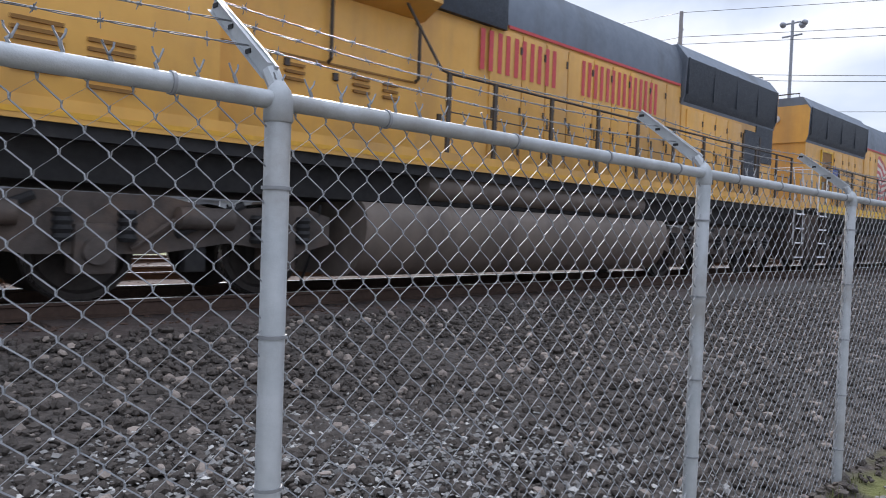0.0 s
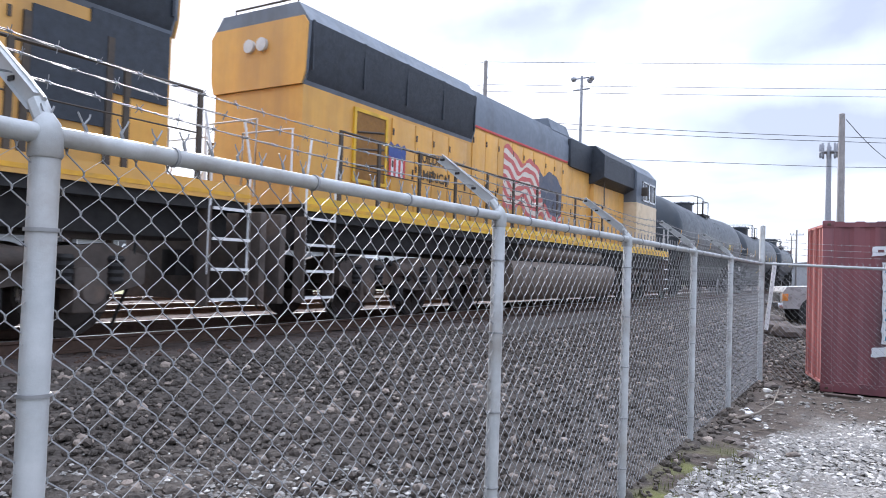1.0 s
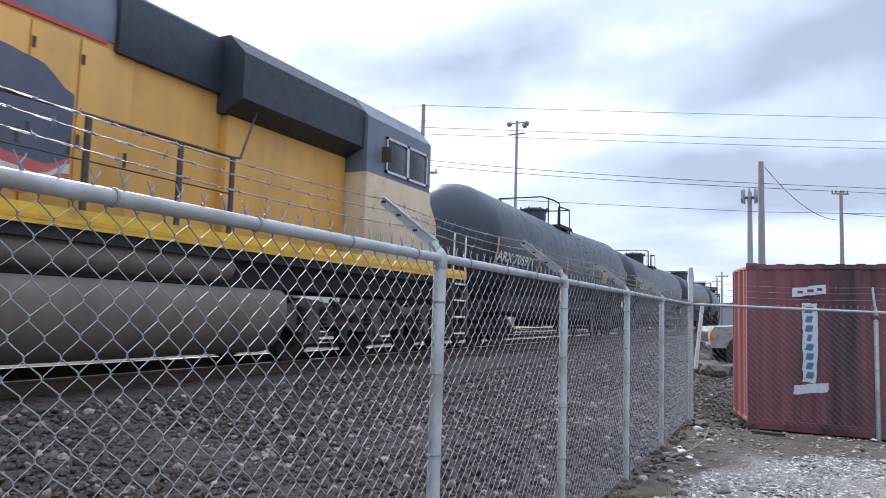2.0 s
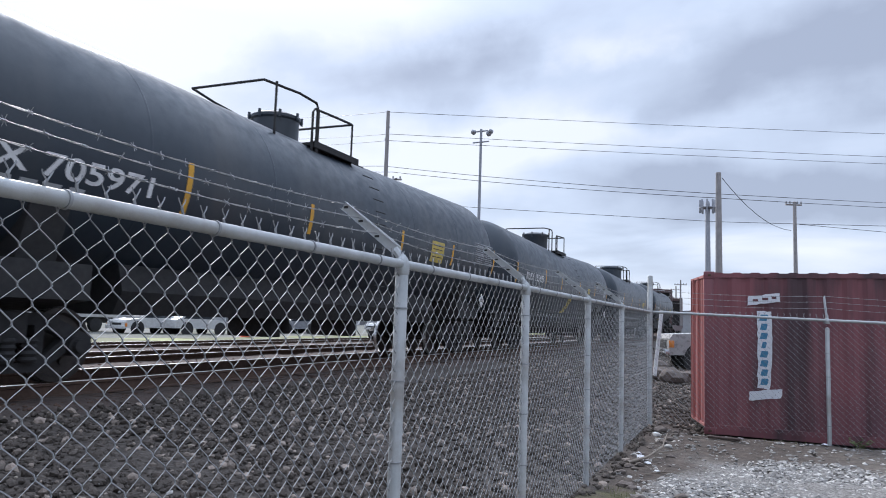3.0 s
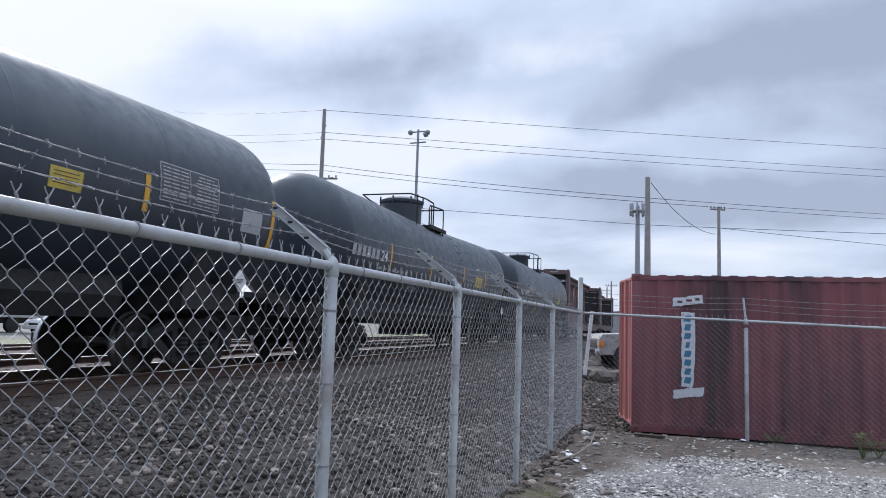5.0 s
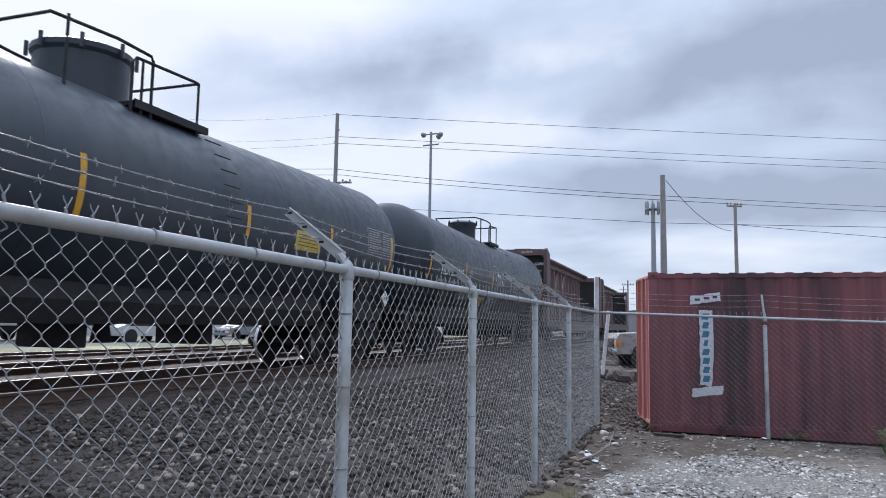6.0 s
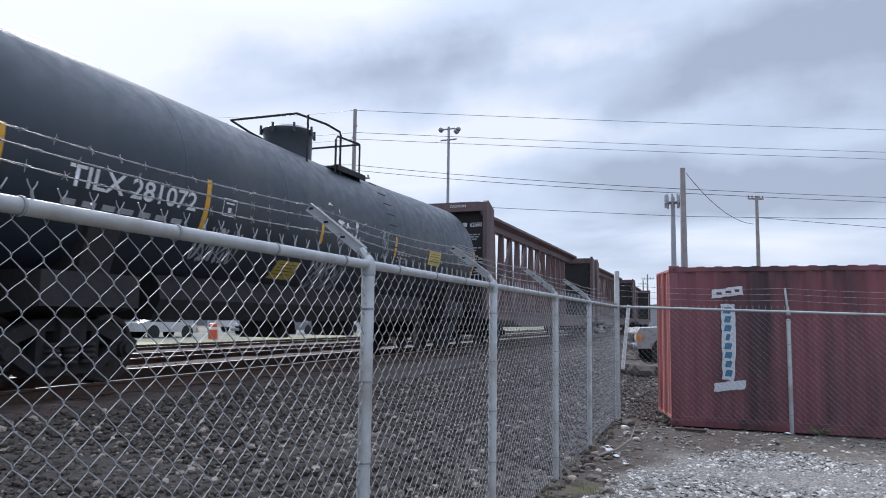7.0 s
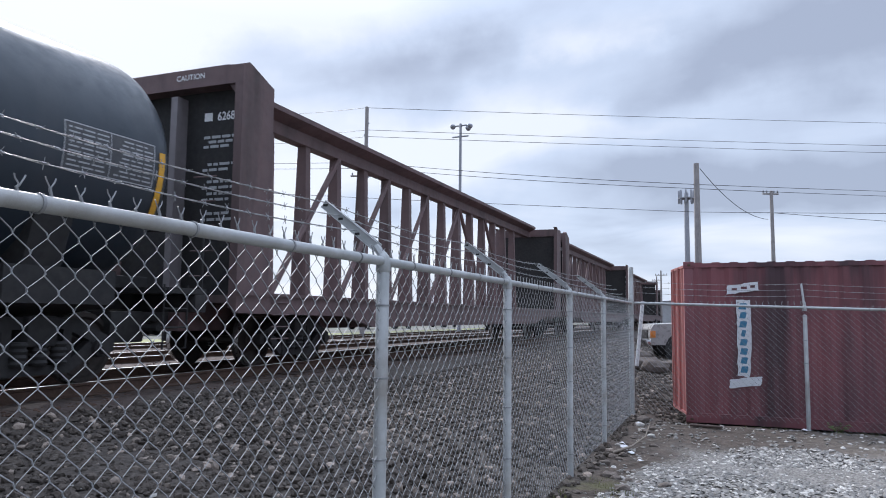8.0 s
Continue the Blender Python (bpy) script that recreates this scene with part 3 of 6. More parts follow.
def fence(name, label, pts, arm, corner_first, corner_last, fall=0.0):
    """Posts at the plan points, a top rail, wire mesh and three barbed strands on leaning arms."""
    f = thing(name, label, "fence", "yard fences")
    f["kind"] = "structure"
    n = len(pts)

    def rail_z(x, y):
        return RAIL_Z - fall * math.hypot(x - pts[0][0], y - pts[0][1])
    ax = Vector((arm[0], arm[1], 0))
    for i, (x, y) in enumerate(pts):
        if (i == 0 and corner_first == 2):
            continue
        big = (i == n - 1 and corner_last)
        r, top = (0.042, 2.42) if big else (0.0305, rail_z(x, y) - 0.03)
        po = part("post", B().lathe([(-0.3, r), (top, r), (top + 0.012, r * 0.8), (top + 0.02, 0.004)], "z", (x, y, gz(x, y)), 14), M["galv"], f)
        bb = B()
        for z in (0.23, 0.58, 0.94, 1.29, 1.64):
            bb.lathe([(-0.004, r + 0.004), (0.004, r + 0.004)], "z", (x, y, z + 0.008 * math.sin(i * 5 + z * 9)), 12)
        part("tie_wire", bb, M["wire"], po)
        if not big:
            cap = B().lathe([(-0.05, r + 0.002), (-0.045, r + 0.0045), (0.0, r + 0.003), (0.024, r - 0.003), (0.045, 0.012)], "z", (x, y, rail_z(x, y)), 14)
            part("post_cap", cap, M["galv"], po)
            s = Vector((x, y, rail_z(x, y) + 0.02))
            e = s + ax + Vector((0, 0, arm[2]))
            mid = s + (e - s) * 0.12 + Vector((0, 0, 0.02))
            d = (e - mid).normalized()
            thin = Vector((-d.y, d.x, 0)).normalized() if abs(d.x) + abs(d.y) > .05 else Vector((0, 1, 0))
            up = d.cross(thin).normalized()
            flat = B().tube([s - Vector((0, 0, .03)), s, mid], 0.021, 8)
            ring = []
            for c, hw_ in ((mid - d * .02, .024), (mid + d * .05, .026), (e, .021)):
                ring += [c + up * hw_ + thin * .004, c + up * hw_ - thin * .004, c - up * hw_ - thin * .004 , c - up * hw_ + thin * .004]
            flat.add(ring, [(0, 1, 2, 3), (11, 10, 9, 8)] + [(q + i, q + (i + 1) % 4, q + 4 + (i + 1) % 4, q + 4 + i) for q in (0, 4) for i in range(4)])
            for sg in (-1, 1):
                flat.add([c + up * (.021 * sg) + thin * o for c in (mid, e) for o in (-.004, .016)] , [(0, 1, 3, 2)])
            am = part("barb_arm", flat, M["galv"], f)
            for k in (0.42, 0.7, 0.96):
                c = s + (e - s) * k
                part("wire_slot", B().box(c.x - .012, c.x + .012, c.y - .007, c.y + .007, c.z - .005, c.z + .006), M["dark"], am)
    run = [(x, y, rail_z(x, y)) for x, y in pts]
    rail = part("top_rail", B().tube(run, 0.0215, 14), M["galv"], f)
    bb = B()
    for (x0, y0), (x1, y1) in zip(pts, pts[1:]):
        dl = math.hypot(x1 - x0, y1 - y0)
        k = 0.32
        while k < dl - 0.15:
            c = Vector((x0 + (x1 - x0) * k / dl, y0 + (y1 - y0) * k / dl, rail_z(x0, y0) - fall * k))
            dv = Vector((x1 - x0, y1 - y0, -fall * dl)) / dl
            bb.tube([c - dv * 0.004, c + dv * 0.004], 0.0255, 12)
            k += 0.52
    part("rail_tie", bb, M["wire"], rail)
    for (x0, y0), (x1, y1) in zip(pts, pts[1:]):
        part("chain_link_panel", zigzag(B(), (x0, y0), (x1, y1), 0.03 + gz(x0, y0), rail_z((x0 + x1) / 2, (y0 + y1) / 2) + 0.015), M["wire"], f, smooth=False)
    for k, kk in enumerate((0.42, 0.7, 0.96)):
        b = B()
        line = [Vector((x, y, rail_z(x, y) + 0.035)) + (ax + Vector((0, 0, arm[2]))) * kk for x, y in pts]
        barbed(b, line, 11 + k)
        part("barbed_wire", b, M["wire"], f, smooth=False)
    return f


FENCE_1 = [(FX, -3.4), (FX, -1.27), (FX, 0.862), (FX, 2.989), (FX, 5.02), (FX, 7.217), (FX, 9.318), (FX, 12.155)]
fd = Vector((2.556, -0.155, 0)).normalized()
FENCE_2 = [(FX + 0.05, 12.152), (1.056, 12.0)] + [(1.056 + fd.x * 2.6 * k, 12.0 + fd.y * 2.6 * k) for k in (1, 2, 3, 4)]
fence("chain_link_fence", "galvanised chain-link fence with round posts and barbed wire", FENCE_1, (-0.33, 0.0, 0.27), 0, True)
fence("chain_link_fence", "galvanised chain-link fence in front of the red container", FENCE_2, (-0.02, 0.10, 0.34), 2, False, 0.026)


# ---------------------------------------------------------------- train: running gear
SPIN = []        # wheelsets and their radius


def wheelset(parent, y, r):
    b = B()
    b.lathe([(-1.05, 0.07), (1.05, 0.07)], "x", (0, 0, 0), 10)
    for s in (-1, 1):
        x = s * 0.72
        prof = [(-.07, r + .025), (-.045, r + .025), (-.035, r), (.065, r - .006), (.065, r * .86), (.03, r * .8), (.02, .2), (.06, .14), (.1, .12)]
        b.lathe([(x + s * a, q) for a, q in prof], "x", (0, 0, 0), 28)
        for k in range(4):
            a = k * math.pi / 2
            c = (x + s * 0.028, math.cos(a) * r * 0.5, math.sin(a) * r * 0.5)
            b.lathe([(-0.01, 0.05), (0.012, 0.045)], "x", c, 8)
    w = part("wheelset", b, M["wheel"], parent)
    w.location = (0, y, r)
    part("tread", B().lathe([(0.69, r + 0.002), (0.775, r - 0.002)], "x", (0, 0, 0), 28, False), M["tread"], w, "bright worn wheel tread")
    part("tread", B().lathe([(-0.775, r - 0.002), (-0.69, r + 0.002)], "x", (0, 0, 0), 28, False), M["tread"], w, "bright worn wheel tread")
    SPIN.append((w, y, r))
    return w


def freight_bogie(parent, y):
    r = 0.457
    for dy in (-0.89, 0.89):
        wheelset(parent, y + dy, r)
    for s in (-1, 1):
        x = s * 1.0
        o = [(-1.12, .40), (-1.12, .56), (-.9, .66), (-.5, .84), (.5, .84), (.9, .66), (1.12, .56), (1.12, .40), (.95, .40), (.72, .56), (.38, .70), (-.38, .70), (-.72, .56), (-.95, .40)]
        fr = B().prism([(y + a, c) for a, c in o], x - .07, x + .07, "x")
        for d in (-1, 1):
            fr.prism([(y + d * .95, .5), (y + d * .78, .58), (y + d * .42, .30), (y + d * .42, .19), (y + d * .50, .19)], x - .06, x + .06, "x")
            fr.box(x - .07, x + .07, y + d * .40 - .06, y + d * .40 + .06, .22, .76)
        fr.box(x - .08, x + .08, y - .46, y + .46, .17, .28)
        for dy in (-0.89, 0.89):
            fr.lathe([(-.1, .13), (.12, .12)], "x", (x, y + dy, r), 12)
            fr.lathe([(-.1, .085), (.16, .08)], "x", (x + s * .02, y + dy, r), 10)
        part("side_frame", fr, M["dark"], parent)
        for dy in (-.26, 0, .26):
            sp = B().lathe([(k * .035, .085 + .02 * (k % 2)) for k in range(9)], "z", (x + s * .09, y + dy, .28), 10)
            part("spring", sp, M["dark"], parent)
    part("bolster", B().box(-1.15, 1.15, y - .2, y + .2, .5, .86, .03), M["dark"], parent)


def loco_bogie(parent, y):
    r = 0.53
    for dy in (-2.05, 0, 2.05):
        wheelset(parent, y + dy, r)
    for s in (-1, 1):
        x = s * 1.08
        o = [(-2.75, .62), (-2.75, .95), (-2.3, 1.08), (-1.3, .98), (-.7, 1.1), (.7, 1.1), (1.3, .98), (2.3, 1.08), (2.75, .95), (2.75, .62), (2.3, .5), (1.4, .62), (.6, .5), (-.6, .5), (-1.4, .62), (-2.3, .5)]
        fr = B().prism([(y + a, c) for a, c in o], x - .09, x + .09, "x")
        for dy in (-2.05, 0, 2.05):
            fr.box(x - .14, x + .14, y + dy - .2, y + dy + .2, .3, .8, .03)
            fr.lathe([(0, .16), (s * .2, .13)], "x", (x, y + dy, r), 14)
        sf = part("side_frame", fr, M["bogie"], parent)
        for dy in (-2.05, 0, 2.05):
            for q in (-.3, .3):
                part("coil_spring", B().lathe([(k * .04, .075 + .022 * (k % 2)) for k in range(9)], "z", (x + s * .12, y + dy + q, .62), 10), M["dark"], sf)
        for dy in (-1.05, 1.05):
            part("brake_shoe", B().box(x - .05, x + .11, y + dy - .12, y + dy + .12, .3, .62, .02), M["dark"], sf)
            part("shock_absorber", B().tube([(x + s * .13, y + dy - .5, 1.05), (x + s * .13, y + dy + .25, .7)], .045, 8), M["dark"], sf)
        for dy in (-1.1, 1.0):
            cy = B()
            cy.lathe([(-.3, .12), (.3, .12), (.34, .05)], "y", (x + s * .16, y + dy, .88), 12)
            cy.tube([(x + s * .16, y + dy + .3, .88), (x + s * .1, y + dy + .75, .55)], .03)
            part("brake_cylinder", cy, M["bogie"], parent)
        for dy in (-2.6, 2.6):
            sd = B()
            sd.tube([(x + s * .1, y + dy, 1.1), (x, y + dy, .6), (x - s * .3, y + dy, .1)], .02)
            part("sand_pipe", sd, M["dark"], parent)


def coupler(parent, y, s):
    b = B().box(-.14, .14, min(y, y + s * .7), max(y, y + s * .7), .75, 1.0, .03)
    b.lathe([(-.18, .19), (.18, .19)], "z", (0, y + s * .6, .88), 10)
    part("coupler", b, M["dark"], parent)


# ---------------------------------------------------------------- train: locomotive
def locomotive(label, scheme, tank0, tank1):
    """u = y runs from the rear coupler to the cab; both sides alike but for the lettering on the seen side."""
    t = thing("locomotive", label, "locomotive", "locomotives")
    side = 1 if scheme == "flag" else -1          # the side that faces the fence
    # frame, sill and walkway
    part("underframe", B().box(-1.25, 1.25, .6, 21.6, 1.18, 1.70, .02).box(-1.5, 1.5, .55, 21.7, 1.56, 1.70), M["dark"], t)
    for s in (-1, 1):
        sl = part("side_sill", B().box(s * 1.53 - .02, s * 1.53 + .02, .5, 21.7, 1.69, 1.90), M["yellow2"] if scheme == "flag" else M["yellow"], t)
        part("sill_stripe", B().box(s * 1.552 - .004, s * 1.552 + .004, .5, 21.7, 1.74, 1.79), M["stripe"], sl)
    part("walkway", B().box(-1.52, 1.52, .5, 21.7, 1.74, 1.79), M["dark"], t)
    # hood
    hw, ht = 0.96, 4.12
    r0 = 0.92 if scheme == "flag" else 1.35      # where the hood begins
    hood = [(-hw, 1.79), (hw, 1.79), (hw, ht), (-hw, ht)]
    part("hood", B().prism(hood, r0 + .05, 15.3, "y"), M["yellow"], t, "yellow engine hood with access doors")
    roof = [(-hw - .02, ht), (hw + .02, ht), (hw + .02, ht + .45), (hw - .14, ht + .82), (-hw + .14, ht + .82), (-hw - .02, ht + .45)]
    part("hood_roof", B().prism(roof, 6.3, 14.2, "y"), M["lgrey"], t, "grey bevelled hood roof")
    part("red_line", B().box(side * (hw + .024) - .004, side * (hw + .024) + .004, 6.4, 12.0, ht - .05, ht + .0), M["red"], t)
    # radiator section with its flared wings
    rw = 0.975
    part("radiator_base", B().prism([(-rw, 1.79), (rw, 1.79), (rw, 3.70), (-rw, 3.70)], r0 + .02, 6.3, "y"), M["yellow"], t, "yellow hood end under the radiators")
    rad = [(-rw, 3.70), (rw, 3.70), (1.04, 3.9), (1.08, 4.68), (.84, 5.0), (-.84, 5.0), (-1.08, 4.68), (-1.04, 3.9)]
    ra = part("radiator_housing", B().prism(rad, r0, 6.34, "y"), M["lgrey"], t, "grey flared radiator housing")
    for s in (-1, 1):
        g = B()
        g.prism([(s * (rw + .01), 3.74), (s * 1.065, 3.92), (s * 1.10, 4.68), (s * 1.0, 4.68), (s * .9, 3.74)], r0 + .06, 6.28, "y")
        part("radiator_screen", g, M["grille"], ra, "dark wire screen")
        for k in range(5):
            y = r0 + .1 + k * (6.14 - r0) / 4
            part("screen_frame", B().box(s * 1.085 - .012, s * 1.085 + .012, y - .02, y + .02, 3.92, 4.7), M["grille"], ra)
        if scheme != "flag":
            part("end_screen", B().box(s * (rw + .012) - .01, s * (rw + .012) + .01, r0 + .06, 2.45, 2.82, 3.72), M["grille"], t, "dark wire screen")
    for y in (2.5, 4.0, 5.5):
        part("cooling_fan", B().lathe([(0, .66), (.08, .66), (.1, .6), (.1, .1)], "z", (0, y, 5.0), 20), M["lgrey"], ra)
    part("rear_cap", B().prism([(-rw, 3.70), (rw, 3.70), (1.04, 3.9), (1.07, 4.64), (.98, 4.76), (-.98, 4.76), (-1.07, 4.64), (-1.04, 3.9)], r0 - .03, r0 + .03, "y"), M["yellow"], t, "yellow hood end under the grey roof edge")
    for x in (-.14, .14):
        part("headlight", B().lathe([(0, .11), (-.06, .11), (-.07, .02)], "y", (x, r0 - .03, 4.4), 12), M["lamp"], t)
    part("roof_grab", B().tube([(-.7, r0 + .14, 4.98), (-.7, r0 + .14, 5.13), (.7, r0 + .14, 5.13), (.7, r0 + .14, 4.98)], .018), M["stanchion"], t)
    for s in (-1, 1):
        dd = B().box(s * (rw + .012) - .012, s * (rw + .012) + .012, 2.25, 3.1, 2.40, 3.55)
        # flat panel; on the flag scheme its dark yellow paints the opening's shade
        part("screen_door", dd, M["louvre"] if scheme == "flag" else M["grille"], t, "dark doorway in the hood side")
        if scheme == "flag":
            for a, c, p, q in ((2.19, 2.25, 2.34, 3.61), (3.1, 3.16, 2.34, 3.61), (2.25, 3.1, 3.55, 3.61), (2.25, 3.1, 2.34, 2.40)):
                part("door_frame", B().box(s * (rw + .02) - .02, s * (rw + .02) + .02, a, c, p, q), M["yellow2"], t)
            for p in (2.62, 2.9, 3.2):
                part("inner_pipe", B().tube([(s * (rw + .028), 2.3, p), (s * (rw + .028), 3.05, p + .1)], .02), M["stanchion"], t)
        for y in ((2.2, 3.15) if scheme != "flag" else ()):
            part("door_post", B().box(s * (rw + .015) - .02, s * (rw + .015) + .02, y - .04, y + .04, 1.95, 3.45), M["stanchion"], t)
    # hood doors: proud panels with latches and hinges
    for s in (-1, 1):
        y = 3.3
        k = 0
        while y < 12.0:
            w = .62 if k % 3 else .78
            if y < 6.32 < y + w:
                y = 6.36
            top, hx = (3.64, rw) if y < 6.3 else (4.02, hw)
            d = part("hood_door", B().box(s * (hx + .012) - .012, s * (hx + .012) + .012, y + .012, y + w - .012, 1.95, top, .006), M["yellow"], t)
            for z in (2.15, 2.8, top - .25):
                part("hinge", B().box(s * (hx + .03) - .01, s * (hx + .03) + .01, y + .02, y + .06, z - .06, z + .06), M["stanchion"], d)
            part("latch", B().box(s * (hx + .03) - .012, s * (hx + .03) + .012, y + w - .09, y + w - .05, 2.6, 2.78), M["stanchion"], d)
            y += w
            k += 1
    # dynamic-brake hump and the second screen
    part("exhaust_hump", B().prism([(-.85, 4.9), (.85, 4.9), (.72, 5.22), (-.72, 5.22)], 11.1, 12.5, "y"), M["lgrey"], t)
    for s in (-1, 1):
        part("brake_grille", B().box(s * 1.0 - .05, s * 1.0 + .05, 12.1, 14.0, 4.0, 4.8, .01), M["grille"], t, "dark brake cooling grille")
    # equipment box and cab
    part("equipment_box", B().box(-1.1, 1.1, 14.0, 17.1, 1.79, 3.72, .03), M["yellow"], t)
    part("inertial_box", B().prism([(-1.1, 3.72), (1.1, 3.72), (1.45, 3.9), (1.45, 4.58), (1.15, 4.88), (-1.15, 4.88), (-1.45, 4.58), (-1.45, 3.9)], 13.9, 17.2, "y"), M["grille"] if scheme == "flag" else M["yellow"], t, "air-intake housing behind the cab")
    cab = part("cab", B().prism([(-1.52, 1.79), (1.52, 1.79), (1.52, 4.50), (1.20, 4.86), (-1.20, 4.86), (-1.52, 4.50)], 17.15, 19.7, "y"), M["lgrey"], t, "grey-roofed crew cab")
    part("cab_side", B().box(-1.545, 1.545, 17.13, 19.72, 1.80, 3.45, .02), M["cream"] if scheme == "flag" else M["yellow"], cab, "yellow lower cab side")
    for s in (-1, 1):
        for a, c in ((17.85, 18.6), (18.7, 19.45)):
            w = part("cab_window", B().box(s * 1.535 - .01, s * 1.535 + .01, a, c, 3.6, 4.2, .004), M["glass"], cab, "dark cab window")
            fr = B().box(s * 1.54 - .02, s * 1.54 + .02, a - .05, a, 3.55, 4.25).box(s * 1.54 - .02, s * 1.54 + .02, c, c + .05, 3.55, 4.25)
            fr.box(s * 1.54 - .02, s * 1.54 + .02, a - .05, c + .05, 3.55, 3.6).box(s * 1.54 - .02, s * 1.54 + .02, a - .05, c + .05, 4.2, 4.25)
            part("window_frame", fr, M["chrome"], w)
        part("mirror", B().box(s * 1.56, s * 1.78, 17.6, 17.64, 3.7, 4.0, .01), M["stanchion"], cab)
    part("nose", B().prism([(19.7, 1.79), (20.7, 1.79), (20.7, 2.9), (20.4, 3.3), (19.7, 3.4)], -1.2, 1.2, "x"), M["cream"], t)
    # handrails
    posts = [1.3, 2.3, 3.55, 4.85, 6.2, 7.5, 8.84, 10.14, 11.45, 12.8, 13.75]
    for s in (-1, 1):
        for y in posts:
            part("stanchion", B().box(s * 1.47 - .018, s * 1.47 + .018, y - .035, y + .035, 1.74, 3.0), M["stanchion"], t)
        hr = B().tube([(s * 1.47, 1.3, 2.99), (s * 1.47, 13.75, 2.99), (s * 1.47, 13.9, 3.01), (s * 1.25, 14.5, 4.0)], .02)
        hr.tube([(s * 1.47, 1.3, 2.47), (s * 1.47, 13.75, 2.47)], .010)
        part("handrail", hr, M["stanchion"], t)
        # end steps
        for y0 in (.5, 21.0):
            for k in range(4):
                z = .42 + k * .38
                st = part("step", B().box(s * 1.45 - .12, s * 1.45 + .12, y0, y0 + .62, z, z + .03), M["dark"], t)
                part("step_edge", B().box(s * 1.572 - .006, s * 1.572 + .006, y0, y0 + .62, z - .004, z + .034), M["white"], st, "white-painted step edge")
            for y in (y0 - .03, y0 + .62):
                part("step_plate", B().box(s * 1.45 - .1, s * 1.45 + .1, y, y + .03, .36, 1.6), M["bogie"], t)
            for y in (y0, y0 + .64):
                part("grab_iron", B().tube([(s * 1.53, y, .75), (s * 1.53, y, 2.2), (s * 1.5, y + .1, 2.75)], .018), M["white"], t, "white grab iron")
    for s in (-1, 1):
        part("end_rail", B().tube([(s * 1.4, .3, 1.8), (s * 1.4, .3, 2.85), (s * .4, .3, 2.85), (s * .4, .3, 1.8)], .018), M["white"], t, "white end handrail")
    for y in (.14, 22.0):
        part("pilot", B().box(-1.45, 1.45, y - .06, y + .06, .35, 1.6, .02), M["bogie"], t)
    coupler(t, .1, -1)
    coupler(t, 22.0, 1)
    # fuel tank, air reservoirs, bogies
    half_o = [(.95, .20), (1.10, .23), (1.25, .32), (1.37, .46), (1.45, .64), (1.48, .84), (1.47, 1.0), (1.43, 1.10), (1.35, 1.17)]
    o = half_o + [(-a, c) for a, c in half_o[::-1]]
    ft = part("fuel_tank", B().prism(o, tank0, tank1, "y"), M["fuel"], t, "dusty grey fuel tank")
    part("filler", B().lathe([(0, .09), (.05, .09), (.06, .03)], "x", (1.42, tank0 + 1.2, .95), 12), M["dark"], ft)
    for s in (-1, 1):
        part("air_reservoir", B().lathe([(0, .05), (.06, .17), (.15, .2), (5.6, .2), (5.69, .17), (5.75, .05)], "y", (s * 1.24, tank0 + .7, 1.44), 18), M["fuel"], t)
    loco_bogie(t, max(3.9, tank0 - 3.1))
    loco_bogie(t, min(18.2, tank1 + 3.1))
    # lettering on the seen side
    xs = side * (hw + .034)

    def flat(yy, zz):
        return (xs if yy > 6.33 else side * (rw + .036), yy, zz)
    if scheme == "flag":
        n, m2 = 28, 11
        for j in range(m2):
            st, fld = B(), B()
            for i in range(n):
                q = []
                for a, c in ((i, j), (i + 1, j), (i + 1, j + 1), (i, j + 1)):
                    y = 7.9 + 3.7 * a / n
                    z = 3.88 - 1.35 * c / m2 - .42 * a / n + .11 * math.sin(a * .62 + c * .30) + .04 * math.sin(a * 1.3 + c)
                    q.append(flat(y, z))
                (fld if (i > 15 + j // 3 and j < 8) else st).add(q, [(0, 1, 2, 3)])
            part("flag_stripe", st, M["flagred"] if j % 2 == 0 else M["flagwhite"], t, "faded painted flag stripe", False)
            if fld.f:
                part("flag_field", fld, M["flagblue"], t, "dark field of a painted flag", False)
        for k, (txt, z) in enumerate((("BUILDING", 2.98), ("AMERICA", 2.64))):
            me = words(txt, .32, M["ink"], .008)
            f = 1.16 / width(me)
            part("lettering", lay(me, lambda a, c: flat(4.17 + a * f, z + c * .85)), None, t, "dark painted slogan lettering")
        sh = [(3.2 + p, q) for p, q in ((.0, 3.12), (.06, 3.2), (.18, 3.14), (.28, 3.2), (.38, 3.14), (.5, 3.2), (.56, 3.12), (.55, 2.92), (.01, 2.92))]
        part("shield", B().add([flat(*p) for p in sh], [tuple(range(9))]), M["blue"], t, "plain blue and striped shield emblem", False)
        for k in range(7):
            a = 3.22 + k * .075
            part("shield_stripe", B().add([flat(a, 2.92), flat(a + .075, 2.92), flat(a + .075, 2.56), flat(a, 2.56)], [(0, 1, 2, 3)]), M["red"] if k % 2 == 0 else M["white"], t, "", False)
    else:
        # company lettering as plain upright red bars
        for y0, cnt, w in ((12.65, 5, .40), (10.0, 7, .39)):
            for i in range(cnt):
                a = y0 - i * w
                bar = B()
                for p in (a, a - w * .48):
                    bar.add([flat(p, 3.32), flat(p - .10, 3.32), flat(p - .10, 3.94), flat(p, 3.94)], [(0, 1, 2, 3)])
                part("lettering_block", bar, M["red"], t, "faded red company lettering as a plain shape", False)
